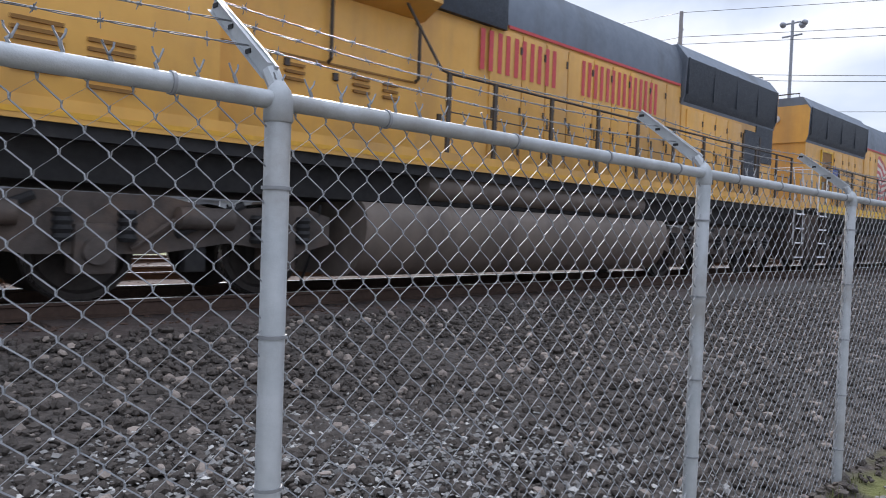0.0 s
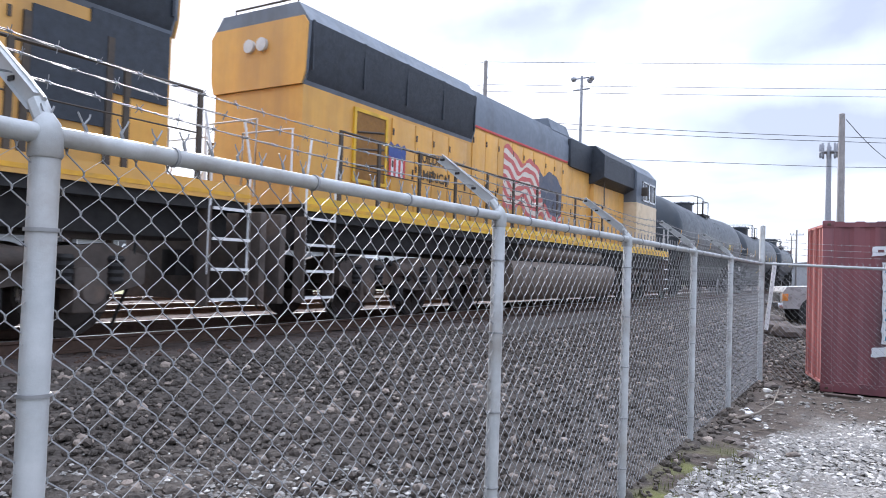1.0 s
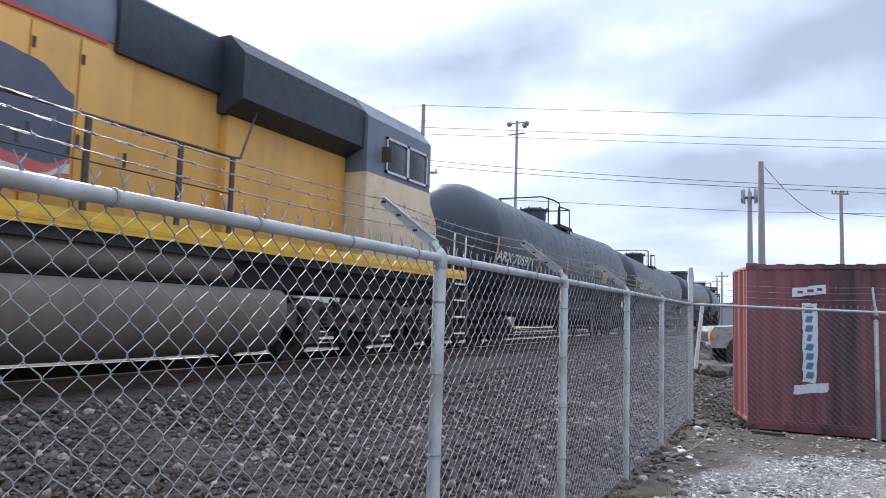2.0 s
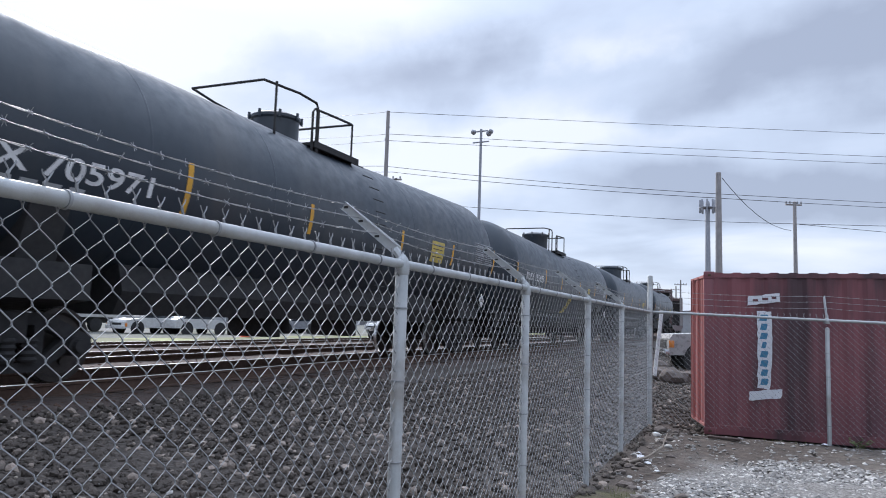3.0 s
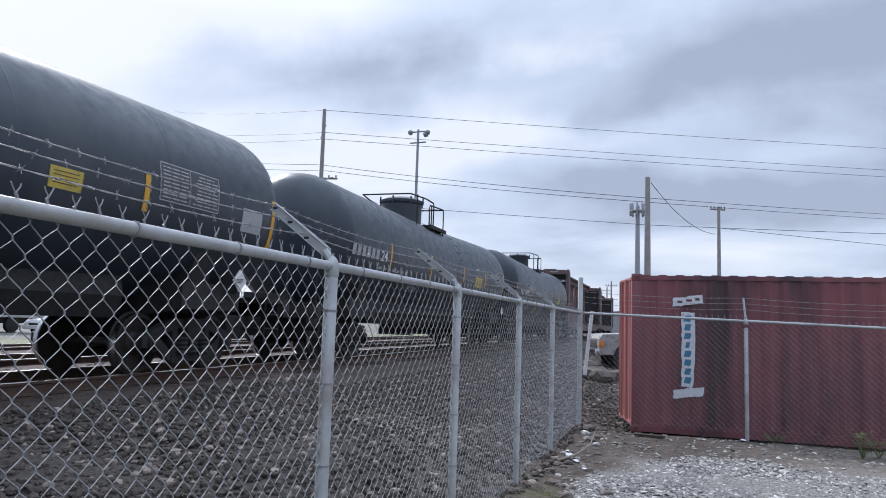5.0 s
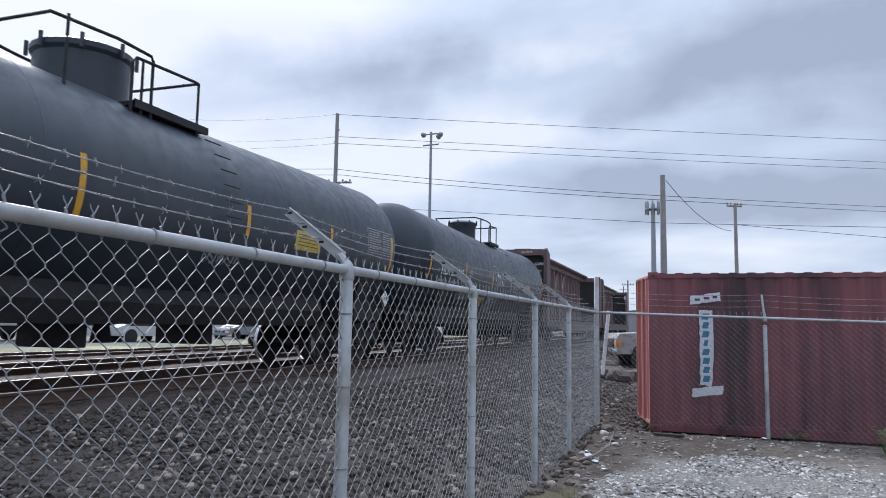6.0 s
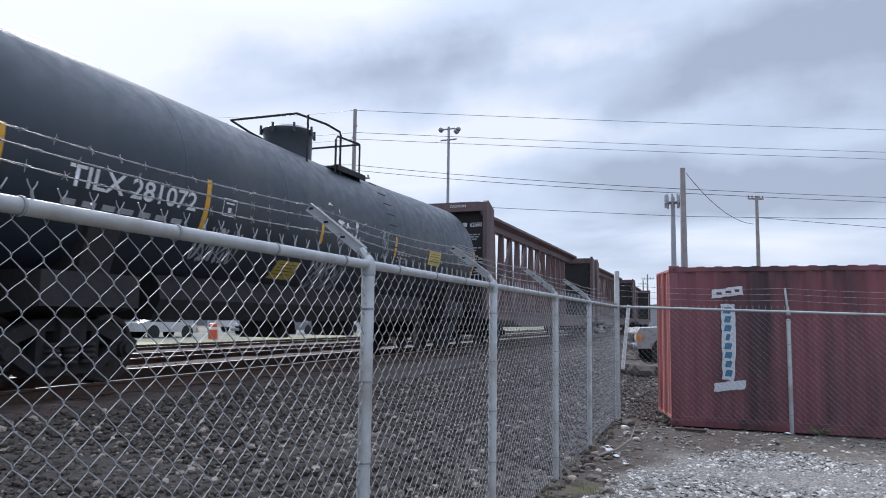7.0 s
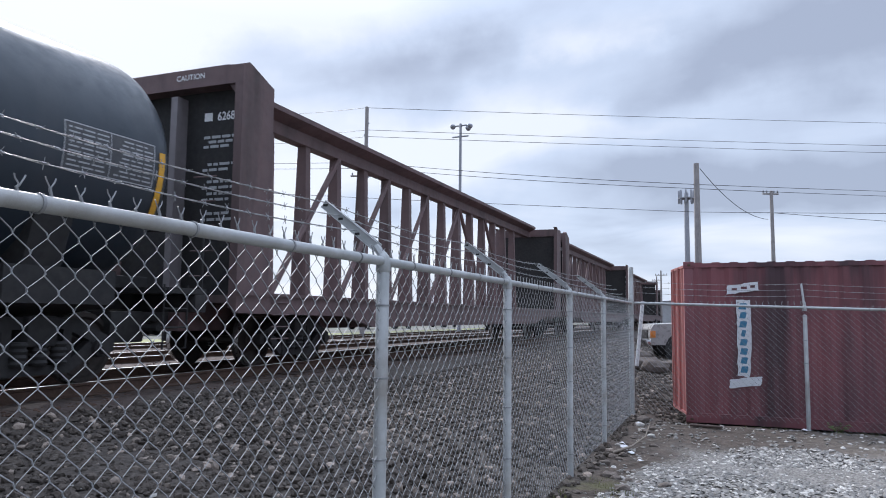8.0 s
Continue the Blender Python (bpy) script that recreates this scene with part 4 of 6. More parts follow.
        for y0, z0_, n, w in ((15.84, 2.56, 3, .27), (14.85, 2.56, 3, .26), (14.37, 2.56, 3, .25), (18.0, 2.03, 6, .42), (18.62, 2.1, 6, .42)):
            lx = side * (1.55 if y0 > 17 else 1.11)
            for k in range(n):
                # each bar is coloured as the shade under a louvre
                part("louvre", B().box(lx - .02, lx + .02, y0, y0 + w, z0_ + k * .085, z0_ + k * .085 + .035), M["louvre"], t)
        for y0 in (14.05, 15.5):
            gb = B().tube([(side * 1.10, y0, 2.86), (side * 1.17, y0, 2.90), (side * 1.17, y0, 3.62), (side * 1.10, y0, 3.66)], .026)
            part("grab_bar", gb, M["stanchion"], t, "dark upright grab bar")
        for y0, z0_ in ((16.3, 2.72), (16.05, 2.72), (13.55, 2.4), (15.35, 2.66)):
            part("bolt_plate", B().box(side * 1.115 - .02, side * 1.115 + .02, y0, y0 + .07, z0_, z0_ + .09), M["stanchion"], t)
        # seam line in the same painted shade tone
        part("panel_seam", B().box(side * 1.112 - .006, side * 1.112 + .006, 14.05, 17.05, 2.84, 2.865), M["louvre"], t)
    return t


# ---------------------------------------------------------------- train: tank car
def tank_car(label, marks, look_):
    """Origin at the middle of the car on the rail; the fence side is +x."""
    t = thing("tank_car", label, "tank car", "tank cars")
    R, half, hs_ = 1.6, look_.get("half", 8.4), look_.get("hatch", 0.0)
    zc = look_.get("zc", 2.76)

    def mid(y):
        """The shell dips towards its middle."""
        return zc + look_.get("dip", .018) * abs(y)
    prof = [(-half, .02)] + [(-half + .85 * (1 - math.cos(k / 8 * math.pi / 2)), R * math.sin(k / 8 * math.pi / 2)) for k in range(1, 9)]
    prof = prof + [(y, R) for y in (-6, -4, -2, 0, 2, 4, 6)] + [(-a, r) for a, r in prof[::-1]]

    def sag(b):
        b.v = [(x, y, z + mid(y) - zc) for x, y, z in b.v]
        return b
    shell = part("tank_shell", sag(B().lathe(prof, "y", (0, 0, zc), 56)), M["tank"], t, "dusty black cylindrical tank")
    for y in (-5.2, -2.6, 2.6, 5.2):
        part("weld_seam", sag(B().lathe([(y - .02, R), (y, R + .006), (y + .02, R)], "y", (0, 0, zc), 56, False)), M["tank"], shell)
    # jacket bottom, sills
    for s in (-1, 1):
        part("stub_sill", B().box(-.3, .3, min(s * 5.2, s * 9.0), max(s * 5.2, s * 9.0), .95, 1.45, .02), M["dark"], t)
        part("end_sill", B().box(-1.46, 1.46, min(s * 8.72, s * 8.95), max(s * 8.72, s * 8.95), .92, 1.176, .01), M["dark"], t)
        part("brake_rigging", B().box(-.9, .9, min(s * 7.75, s * 8.35), max(s * 7.75, s * 8.35), .50, .93, .03).tube([(-1.2, s * 8.3, .7), (1.2, s * 8.3, .7)], .05), M["dark"], t)
        part("end_platform", B().box(-1.45, 1.45, min(s * 8.2, s * 8.95), max(s * 8.2, s * 8.95), 1.18, 1.26), M["dark"], t)
        part("saddle", B().prism([(-1.2, 1.3), (1.2, 1.3), (1.45, 2.2), (1.40, 2.3), (.95, 1.72), (0, 1.4), (-.95, 1.72), (-1.40, 2.3), (-1.45, 2.2)], s * 6.4 - .25, s * 6.4 + .25, "y"), M["dark"], t)
        part("body_bolster", B().prism([(-1.42, 1.42), (1.42, 1.42), (1.42, 1.0), (.5, .86), (-.5, .86), (-1.42, 1.0)], s * 6.55 - .75, s * 6.55 + .75, "y"), M["dark"], t)
        er = B()
        for x in (-1.4, 1.4):
            er.tube([(x, s * 8.9, 1.2), (x, s * 8.9, 2.15)], .02)
        er.tube([(-1.4, s * 8.9, 2.15), (1.4, s * 8.9, 2.15)], .02).tube([(1.4, s * 8.9, 2.15), (1.5, s * 7.2, 2.05)], .016)
        part("end_rail", er, M["dark"], t)
        for x in (1.42, -1.42):
            lad = B().tube([(x, s * 8.15, 1.3), (x, s * 8.15, .42), (x, s * 8.6, .42), (x, s * 8.6, 1.3)], .016)
            lad = part("sill_step", lad, M["dark"], t)
            for k in range(1, 4):
                part("rung", B().tube([(x, s * 8.15, .45 + k * .26), (x, s * 8.6, .45 + k * .26)], .014), M["dark"], lad)
        coupler(t, s * 8.9, s)
        freight_bogie(t, s * 6.55)
    part("belly_frame", B().prism([(-.95, 1.5), (.95, 1.5), (1.05, 1.15), (.9, .84), (-.9, .84), (-1.05, 1.15)], -5.0, 5.0, "y"), M["dark"], t, "dark framing and piping under the tank")
    part("brake_rod", B().tube([(-.5, -5, 1.05), (-.5, 5, 1.05)], .025).lathe([(-.4, .2), (.4, .2)], "y", (.55, 3.4, 1.05), 14), M["dark"], t)
    part("bottom_outlet", B().lathe([(-.75, .16), (-.5, .12), (.1, .2)], "z", (0, 0, 1.3), 14), M["dark"], t)
    for y in (-.9, 1.9):
        part("valve_box", B().box(-.5, .5, y - .15, y + .15, .5, .95, .02), M["dark"], t)
    # hatch, platform and railings
    dr, dh, dy = look_.get("dome", .84), look_.get("tall", 1.2), look_.get("dome_at", .3)
    hs = B().lathe([(-.15, .62 * dr), (.36 * dh, .62 * dr), (.40 * dh, .66 * dr), (.46 * dh, .66 * dr), (.52 * dh, .5 * dr), (.53 * dh, .05)], "z", (0, -.2 + dy + hs_, zc + R), 26)
    dome = part("hatch_dome", hs, M["tank"], t, "black manway dome with bolted cover")
    for k in range(8):
        a = k * math.pi / 4
        part("cover_bolt", B().lathe([(.36 * dh, .03), (.52 * dh, .03)], "z", (.69 * dr * math.cos(a), -.2 + dy + hs_ + .69 * dr * math.sin(a), zc + R), 6), M["tank"], dome)
    for s in (-1, 1):
        part("hatch_platform", B().box(s * .75 - .28, s * .75 + .28, hs_ - .2, hs_ + look_.get("rear", 1.2) + .25, zc + R - .22, zc + R - .16).box(s * 1.02 - .02, s * 1.02 + .02, hs_ - .2, hs_ + look_.get("rear", 1.2) + .25, zc + R - .26, zc + R - .14), M["dark"], t)
        zt = zc + R
        hl = look_.get("hoop", .25)
        f0, f1, r0, r1 = hs_ - 1.4, hs_ - 1.4 + hl, hs_ - .25, hs_ + look_.get("rear", 1.2)
        part("platform_rail", B().tube([(s * 1.0, f0, zt - .5), (s * 1.0, f0, zt + .62)], .022), M["dark"], t)
        part("platform_rail", B().tube([(s * 1.0, f1, zt - .45), (s * 1.0, f1, zt + .54), (s * 1.0, f1 - .04, zt + .60), (s * .98, f0 - .06 + hl * .6, zt + .63), (s * .8, f0 - .1, zt + .64), (0, f0 - .1, zt + .64)], .024), M["dark"], t)
        part("platform_rail", B().tube([(s * 1.0, r0, zt - .4), (s * 1.0, r0, zt + .40), (s * 1.0, r0 + .07, zt + .48), (s * 1.0, r1 - .1, zt + .54), (s * 1.0, r1, zt + .54), (0, r1, zt + .54)], .024), M["dark"], t)
        for y, z in ((r1, .54), (r0 + .2, .48)):
            part("platform_rail", B().tube([(s * 1.0, y, zt + z), (s * 1.0, y, zt - .5)], .021), M["dark"], t)
        for k in range(13):
            z = 1.3 + k * .25
            x = math.sqrt(max(.01, (R + .1) ** 2 - (z - zc) ** 2)) if z > zc else R + .1
            part("ladder_rung", B().tube([(s * x, hs_ + 1.15, z), (s * x, hs_ + 1.55, z)], .012, 5), M["dark"], t)

    def wrap(y, z, e=.006):
        return (math.sqrt(max(.01, (R + e) ** 2 - (z - mid(y)) ** 2)), y, z)

    def patch(name, y0, y1, z0, z1, material, label="", nseg=8, slant=0.0, e=.006):
        b = B()
        for k in range(nseg):
            a, c = z0 + (z1 - z0) * k / nseg, z0 + (z1 - z0) * (k + 1) / nseg
            b.add([wrap(y0, a, e), wrap(y1, a, e), wrap(y1, c, e), wrap(y0, c, e)], [(0, 1, 2, 3)])
        return part(name, b, material, shell, label, False)
    for k, y in enumerate(look_["stripes"]):
        patch("reflector", y - .05, y + .05, 2.12 if k in (0, 1) or y > 7 else 2.32, 3.02 if y > 7 else (2.92 if k in (0, 1) else 2.84), M["stripe"], "yellow reflective strip")
    if marks:
        me = words(marks, .36, M["white"], .005)
        f = look_.get("wide", 2.2) / width(me)
        for k in range(look_.get("blurred", 0)):
            patch("mark_bar", look_["at"] - .3 - k * .27, look_["at"] - .12 - k * .27, 2.42, 2.67, M["panel"], "", 2)
        part("lettering", lay(me, lambda a, c: wrap(look_["at"] + a * f, look_.get("mark_z", 2.42) + c)), None, shell, "white stencilled car marks")
        for k in range(7):
            patch("data_bar", look_["at"] + k * .3, look_["at"] + k * .3 + .2, 2.20, 2.27, M["panel"], "", 1)
    if look_.get("head"):
        me = words(look_["head"], .15, M["white"], .002)
        f = .62 / width(me)

        def dish(a, c):
            x, z = -.10 + a * f, look_["head_z"] + c
            r = min(1, math.hypot(x, z - mid(-half)) / R)
            return (x, -half + .85 * (1 - math.sqrt(1 - r * r)) - .012, z)
        part("lettering", lay(me, dish), None, shell, "small white stencilled number")
        for k in range(2):
            part("data_bar", B().add([dish(a / f, c - .12 - k * .11) for a, c in ((.1, 0), (.3, 0), (.5, 0), (.5, .04), (.3, .04), (.1, .04))], [(0, 1, 4, 5), (1, 2, 3, 4)]), M["panel"], shell)
    for y, z, w, h, key in look_["signs"]:
        p = patch("sign", y - w / 2, y + w / 2, z - h / 2, z + h / 2, M[key], "yellow warning sign" if key == "sign" else "grey stencilled data panel", 5)
        if key == "sign":
            for k in range(4):
                patch("sign_line", y - w * .4, y + w * .38, z + h * .28 - k * h * .18, z + h * .32 - k * h * .18, M["ink"], "", 1, e=.009)
    # stencilled data table of thin rows at the far end
    y0 = look_["table"]
    patch("data_plate", y0 - .05, y0 + 1.31, 2.54, 3.085, M["plate"], "dull grey data panel", 6, e=.004)
    for k in range(9):
        p, j = y0, 0
        while p < y0 + 1.2:
            w = .05 + .13 * abs(math.sin(k * 5.3 + j * 2.7))
            if abs(p - y0 - .6) > .05:
                patch("data_line", p, min(p + w, y0 + 1.28), 3.02 - k * .055, 3.04 - k * .055, M["panel"], "", 1)
            p += w + .03
            j += 1
    fr = B()
    for a, c, p, q in ((y0 - .06, y0 + 1.32, 3.08, 3.095), (y0 - .06, y0 + 1.32, 2.53, 2.545), (y0 - .06, y0 - .045, 2.53, 3.09), (y0 + 1.305, y0 + 1.32, 2.53, 3.09), (y0 + .6, y0 + .612, 2.53, 3.09)):
        for k in range(4):
            u, w = p + (q - p) * k / 4, p + (q - p) * (k + 1) / 4
            fr.add([wrap(a, u), wrap(c, u), wrap(c, w), wrap(a, w)], [(0, 1, 2, 3)])
    part("table_frame", fr, M["panel"], shell, "", False)
    # hazard placard on a hinged holder
    if look_.get("placard", True):
        zp, yp = 1.50, 6.95
        pl = part("placard", B().add([(1.66 - o, yp + a, zp + c) for o in (0, .02) for a, c in ((0, -.19), (.19, 0), (0, .19), (-.19, 0))],
                  [(0, 1, 2, 3), (7, 6, 5, 4), (0, 4, 5, 1), (1, 5, 6, 2), (2, 6, 7, 3), (3, 7, 4, 0)]), M["white"], t, "white diamond hazard placard", False)
        me = words("3257", .10, M["ink"], .003)
        part("placard_number", lay(me, lambda a, c: (1.665, yp - .12 + a, zp - .035 + c)), None, pl)
        part("placard_holder", B().box(1.3, 1.638, yp - .05, yp + .05, zp - .22, zp + .1), M["dark"], t)
    if look_.get("plate"):
        y0, z0 = look_["plate"]
        for a, c, p, q in ((-.16, .16, .12, .135), (-.16, .16, -.135, -.12), (-.16, -.148, -.12, .12), (.148, .16, -.12, .12), (-.10, .10, .05, .075), (-.04, .04, -.08, 0)):
            patch("plate_mark", y0 + a, y0 + c, z0 + p, z0 + q, M["white"], "", 2)
    if look_.get("notes"):
        y0, z0 = look_["notes"]
        for k in range(6):
            for j in range(4 - k % 2):
                patch("note_bar", y0 + j * .2, y0 + j * .2 + .15 - .03 * (k % 3), z0 - k * .085, z0 - k * .085 + .035, M["panel"], "", 1)
    if look_.get("graffiti"):
        rs = random.Random(look_["graffiti"])

        def stroke(pts, r):
            """A sprayed line: a flat ribbon on the shell, wavering in width."""
            b = B()
            for k, (p, q) in enumerate(pts):
                p2, q2 = pts[min(k + 1, len(pts) - 1)]
                p1, q1 = pts[max(k - 1, 0)]
                ln_ = math.hypot(p2 - p1, q2 - q1) or 1
                nx, nz_ = -(q2 - q1) / ln_ * r, (p2 - p1) / ln_ * r
                w = .75 + .4 * math.sin(k * 1.1 + r * 90)
                b.v += [wrap(p + nx * w, q + nz_ * w, .008), wrap(p - nx * w, q - nz_ * w, .008)]
            b.f += [(2 * k, 2 * k + 1, 2 * k + 3, 2 * k + 2) for k in range(len(pts) - 1)]
            part("graffiti_stroke", b, M["graf"], shell, "", False)

        def scrawl(yc, zc_, w, h, n, r):
            """A row of looping, unreadable sprayed shapes."""
            for k in range(n):
                x = yc - w / 2 + w * (k + .5) / n
                ph, kind = rs.random() * 6.28, k % 3
                if kind == 0:
                    pts = [(x + w / n * .45 * math.cos(ph + q * .42), zc_ + h * .48 * math.sin(ph + q * .42)) for q in range(13)]
                elif kind == 1:
                    pts = [(x + w / n * (.42 * math.sin(q * .8 + ph)), zc_ + h * (.5 - q / 11)) for q in range(12)]
                else:
                    pts = [(x - w / n * .4, zc_ - h * .5), (x - w / n * .3, zc_ + h * .1), (x - w / n * .1, zc_ + h * .5), (x + w / n * .1, zc_ - h * .1), (x + w / n * .2, zc_ - h * .45), (x + w / n * .5, zc_ + h * .4)]
                stroke(pts, r)
        for row in look_.get("scrawl", ()):
            scrawl(*row)
        for yc, zc_, w, h in look_.get("splash", ()):
            n = 22
            rim = []
            for k in range(n):
                a = 2 * math.pi * k / n
                q = 1 + .35 * math.sin(3 * a + yc * 9) + rs.uniform(-.2, .2)
                rim.append(wrap(yc + w * q * math.cos(a), zc_ + h * q * math.sin(a) * (1.5 if math.sin(a) > .8 else 1), .009))
            part("paint_splash", B().add([wrap(yc, zc_, .009)] + rim, [(0, k + 1, (k + 1) % n + 1) for k in range(n)]), M["white"], shell, "splash of white paint", False)
    return t


# ---------------------------------------------------------------- train: centre-beam flatcar
def centrebeam(label, marks):
    """Origin on the rail under the outer face of the first bulkhead; the car runs to +y."""
    t = thing("centrebeam_flatcar", label, "flatcar", "centre-beam flatcars")
    ln = 23.2
    part("deck", B().box(-1.42, 1.42, 0, ln, 1.08, 1.2).box(-.35, .35, 0, ln, .62, 1.08), M["beam"], t)
    for s in (-1, 1):
        part("side_sill", B().prism([(0, 1.22), (ln, 1.22), (ln, .92), (ln - 3.4, .88), (ln - 4.6, .66), (4.6, .66), (3.4, .88), (0, .92)], s * 1.42 - .04, s * 1.42 + .04, "x"), M["beam"], t)
        part("sill_flange", B().box(s * 1.46 - .05, s * 1.46 + .05, 0, ln, 1.20, 1.25), M["beam"], t)
    # top chord and web posts
    part("top_chord", B().prism([(-.42, 5.02), (-.42, 4.92), (-.14, 4.80), (-.14, 4.55), (.14, 4.55), (.14, 4.80), (.42, 4.92), (.42, 5.02)], .6, ln - .6, "y"), M["beam"], t)
    step = 1.345
    n = int((ln - 2 * 2.655) / step) + 1
    at = [2.655 + k * step for k in range(n)]
    for y in at:
        part("web_post", B().prism([(-.20, 1.2), (.20, 1.2), (.10, 4.62), (-.10, 4.62)], y - .09, y + .09, "y"), M["beam"], t)
    for k in range(0, n - 2, 2):
        lo, hi = (k, k + 2) if k < n // 2 else (k + 2, k)
        part("diagonal", B().tube([(.16, at[lo], 1.25), (.10, at[hi], 4.58)], .07, 6), M["beam"], t, "slanting brace over two bays")
    # bulkheads
    for e, s in ((0.0, 1), (ln, -1)):
        a, c = (e, e + s * .82)
        lo, hi = min(a, c), max(a, c)
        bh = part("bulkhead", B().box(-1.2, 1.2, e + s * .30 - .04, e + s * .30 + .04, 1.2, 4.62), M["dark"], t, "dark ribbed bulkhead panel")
        for x in (-1, 1):
            part("corner_post", B().prism([(lo, 1.0), (hi, 1.0), (hi, 4.72), (lo + (.14 if s > 0 else 0), 4.97), (hi - (.84 if s > 0 else .70), 4.90)], x * 1.37 - .075, x * 1.37 + .075, "x"), M["beam"], bh)
        part("top_beam", B().prism([(-1.445, 4.60), (1.445, 4.60), (1.445, 4.88), (1.1, 4.92), (-1.1, 4.92), (-1.445, 4.88)], e - s * .02 if s > 0 else e - .38, e + .4 if s > 0 else e + .02, "y"), M["beam"], bh)
        for x in (.05,):
            part("rib", B().box(x - .065, x + .065, min(e, e + s * .26), max(e, e + s * .26), 1.2, 4.5), M["rib"], bh)
        for x in (-1, 1):
            d = .16 if x > 0 else .5
            part("gusset", B().prism([(x * 1.295, 4.6), (x * (1.295 - d), 4.6), (x * 1.295, 4.6 - d * 1.2)], e + s * .04, e + s * .12, "y"), M["beam"], bh)
        rg = B()
        for q in range(5):
            rg.tube([(1.0, e - s * .03, 1.5 + q * .4), (.55, e - s * .03, 1.5 + q * .4)], .014)
        part("ladder", rg, M["beam"], bh)
        if s > 0:
            me = words("CAUTION", .13, M["white"], .002)
            part("lettering", lay(me, lambda p, q: (.10 + p, e - .03, 4.74 + q)), None, bh)
            me = words(marks, .20, M["white"], .004) if marks else None
            f = .50 / width(me) if marks else 1
            if not marks:
                part("mark_bar", B().box(.74, 1.22, e + .25, e + .255, 4.10, 4.24), M["panel"], bh, "blurred white car number")
            else:
                part("lettering", lay(me, lambda p, q: (.74 + p * f, e + .255, 4.10 + q)), None, bh, "white stencilled car number")
            part("mark_bar", B().box(.48, .64, e + .25, e + .255, 4.10, 4.24), M["white"], bh, "plain white owner mark")
            rs = random.Random(5)
            for q, z in enumerate((3.80, 3.72, 3.64, 3.34, 3.25, 3.05, 2.95, 2.85, 2.75, 2.52, 2.42)):
                x, w = .48 + .1 * (q % 2), rs.uniform(.08, .16)
                while x < .95 + .25 * rs.random():
                    part("data_bar", B().box(x, x + w, e + .25, e + .255, z, z + .045), M["panel"], bh)
                    x += w + .035
                    w = rs.uniform(.06, .2)
    for y, s in ((0, -1), (ln, 1)):
        coupler(t, y, s)
    freight_bogie(t, 2.3)
    freight_bogie(t, ln - 2.3)
    for s in (-1, 1):
        gi = B()
        for k in range(4):
            gi.tube([(s * 1.48, .9, .5 + k * .2), (s * 1.48, 1.4, .5 + k * .2)], .012)
        part("side_step", gi, M["beam"], t)
    return t


def boxcar(label):
    """A far high-sided car closing the train."""
    t = thing("boxcar", label, "boxcar", "boxcars")
    part("car_body", B().box(-1.5, 1.5, 0, 15.4, 1.1, 4.4, .04), M["beam"], t)
    for s in (-1, 1):
        for k in range(13):
            part("side_rib", B().box(s * 1.53 - .03, s * 1.53 + .03, .5 + k * 1.18, .6 + k * 1.18, 1.15, 4.3), M["beam"], t)
        coupler(t, 0 if s < 0 else 15.4, s)
    part("car_roof", B().prism([(-1.52, 4.4), (1.52, 4.4), (0, 4.6)], 0, 15.4, "y"), M["lgrey"], t)
    freight_bogie(t, 2)
    freight_bogie(t, 13.4)
    return t


TRAIN = []      # thing, place along the track at the start, turn


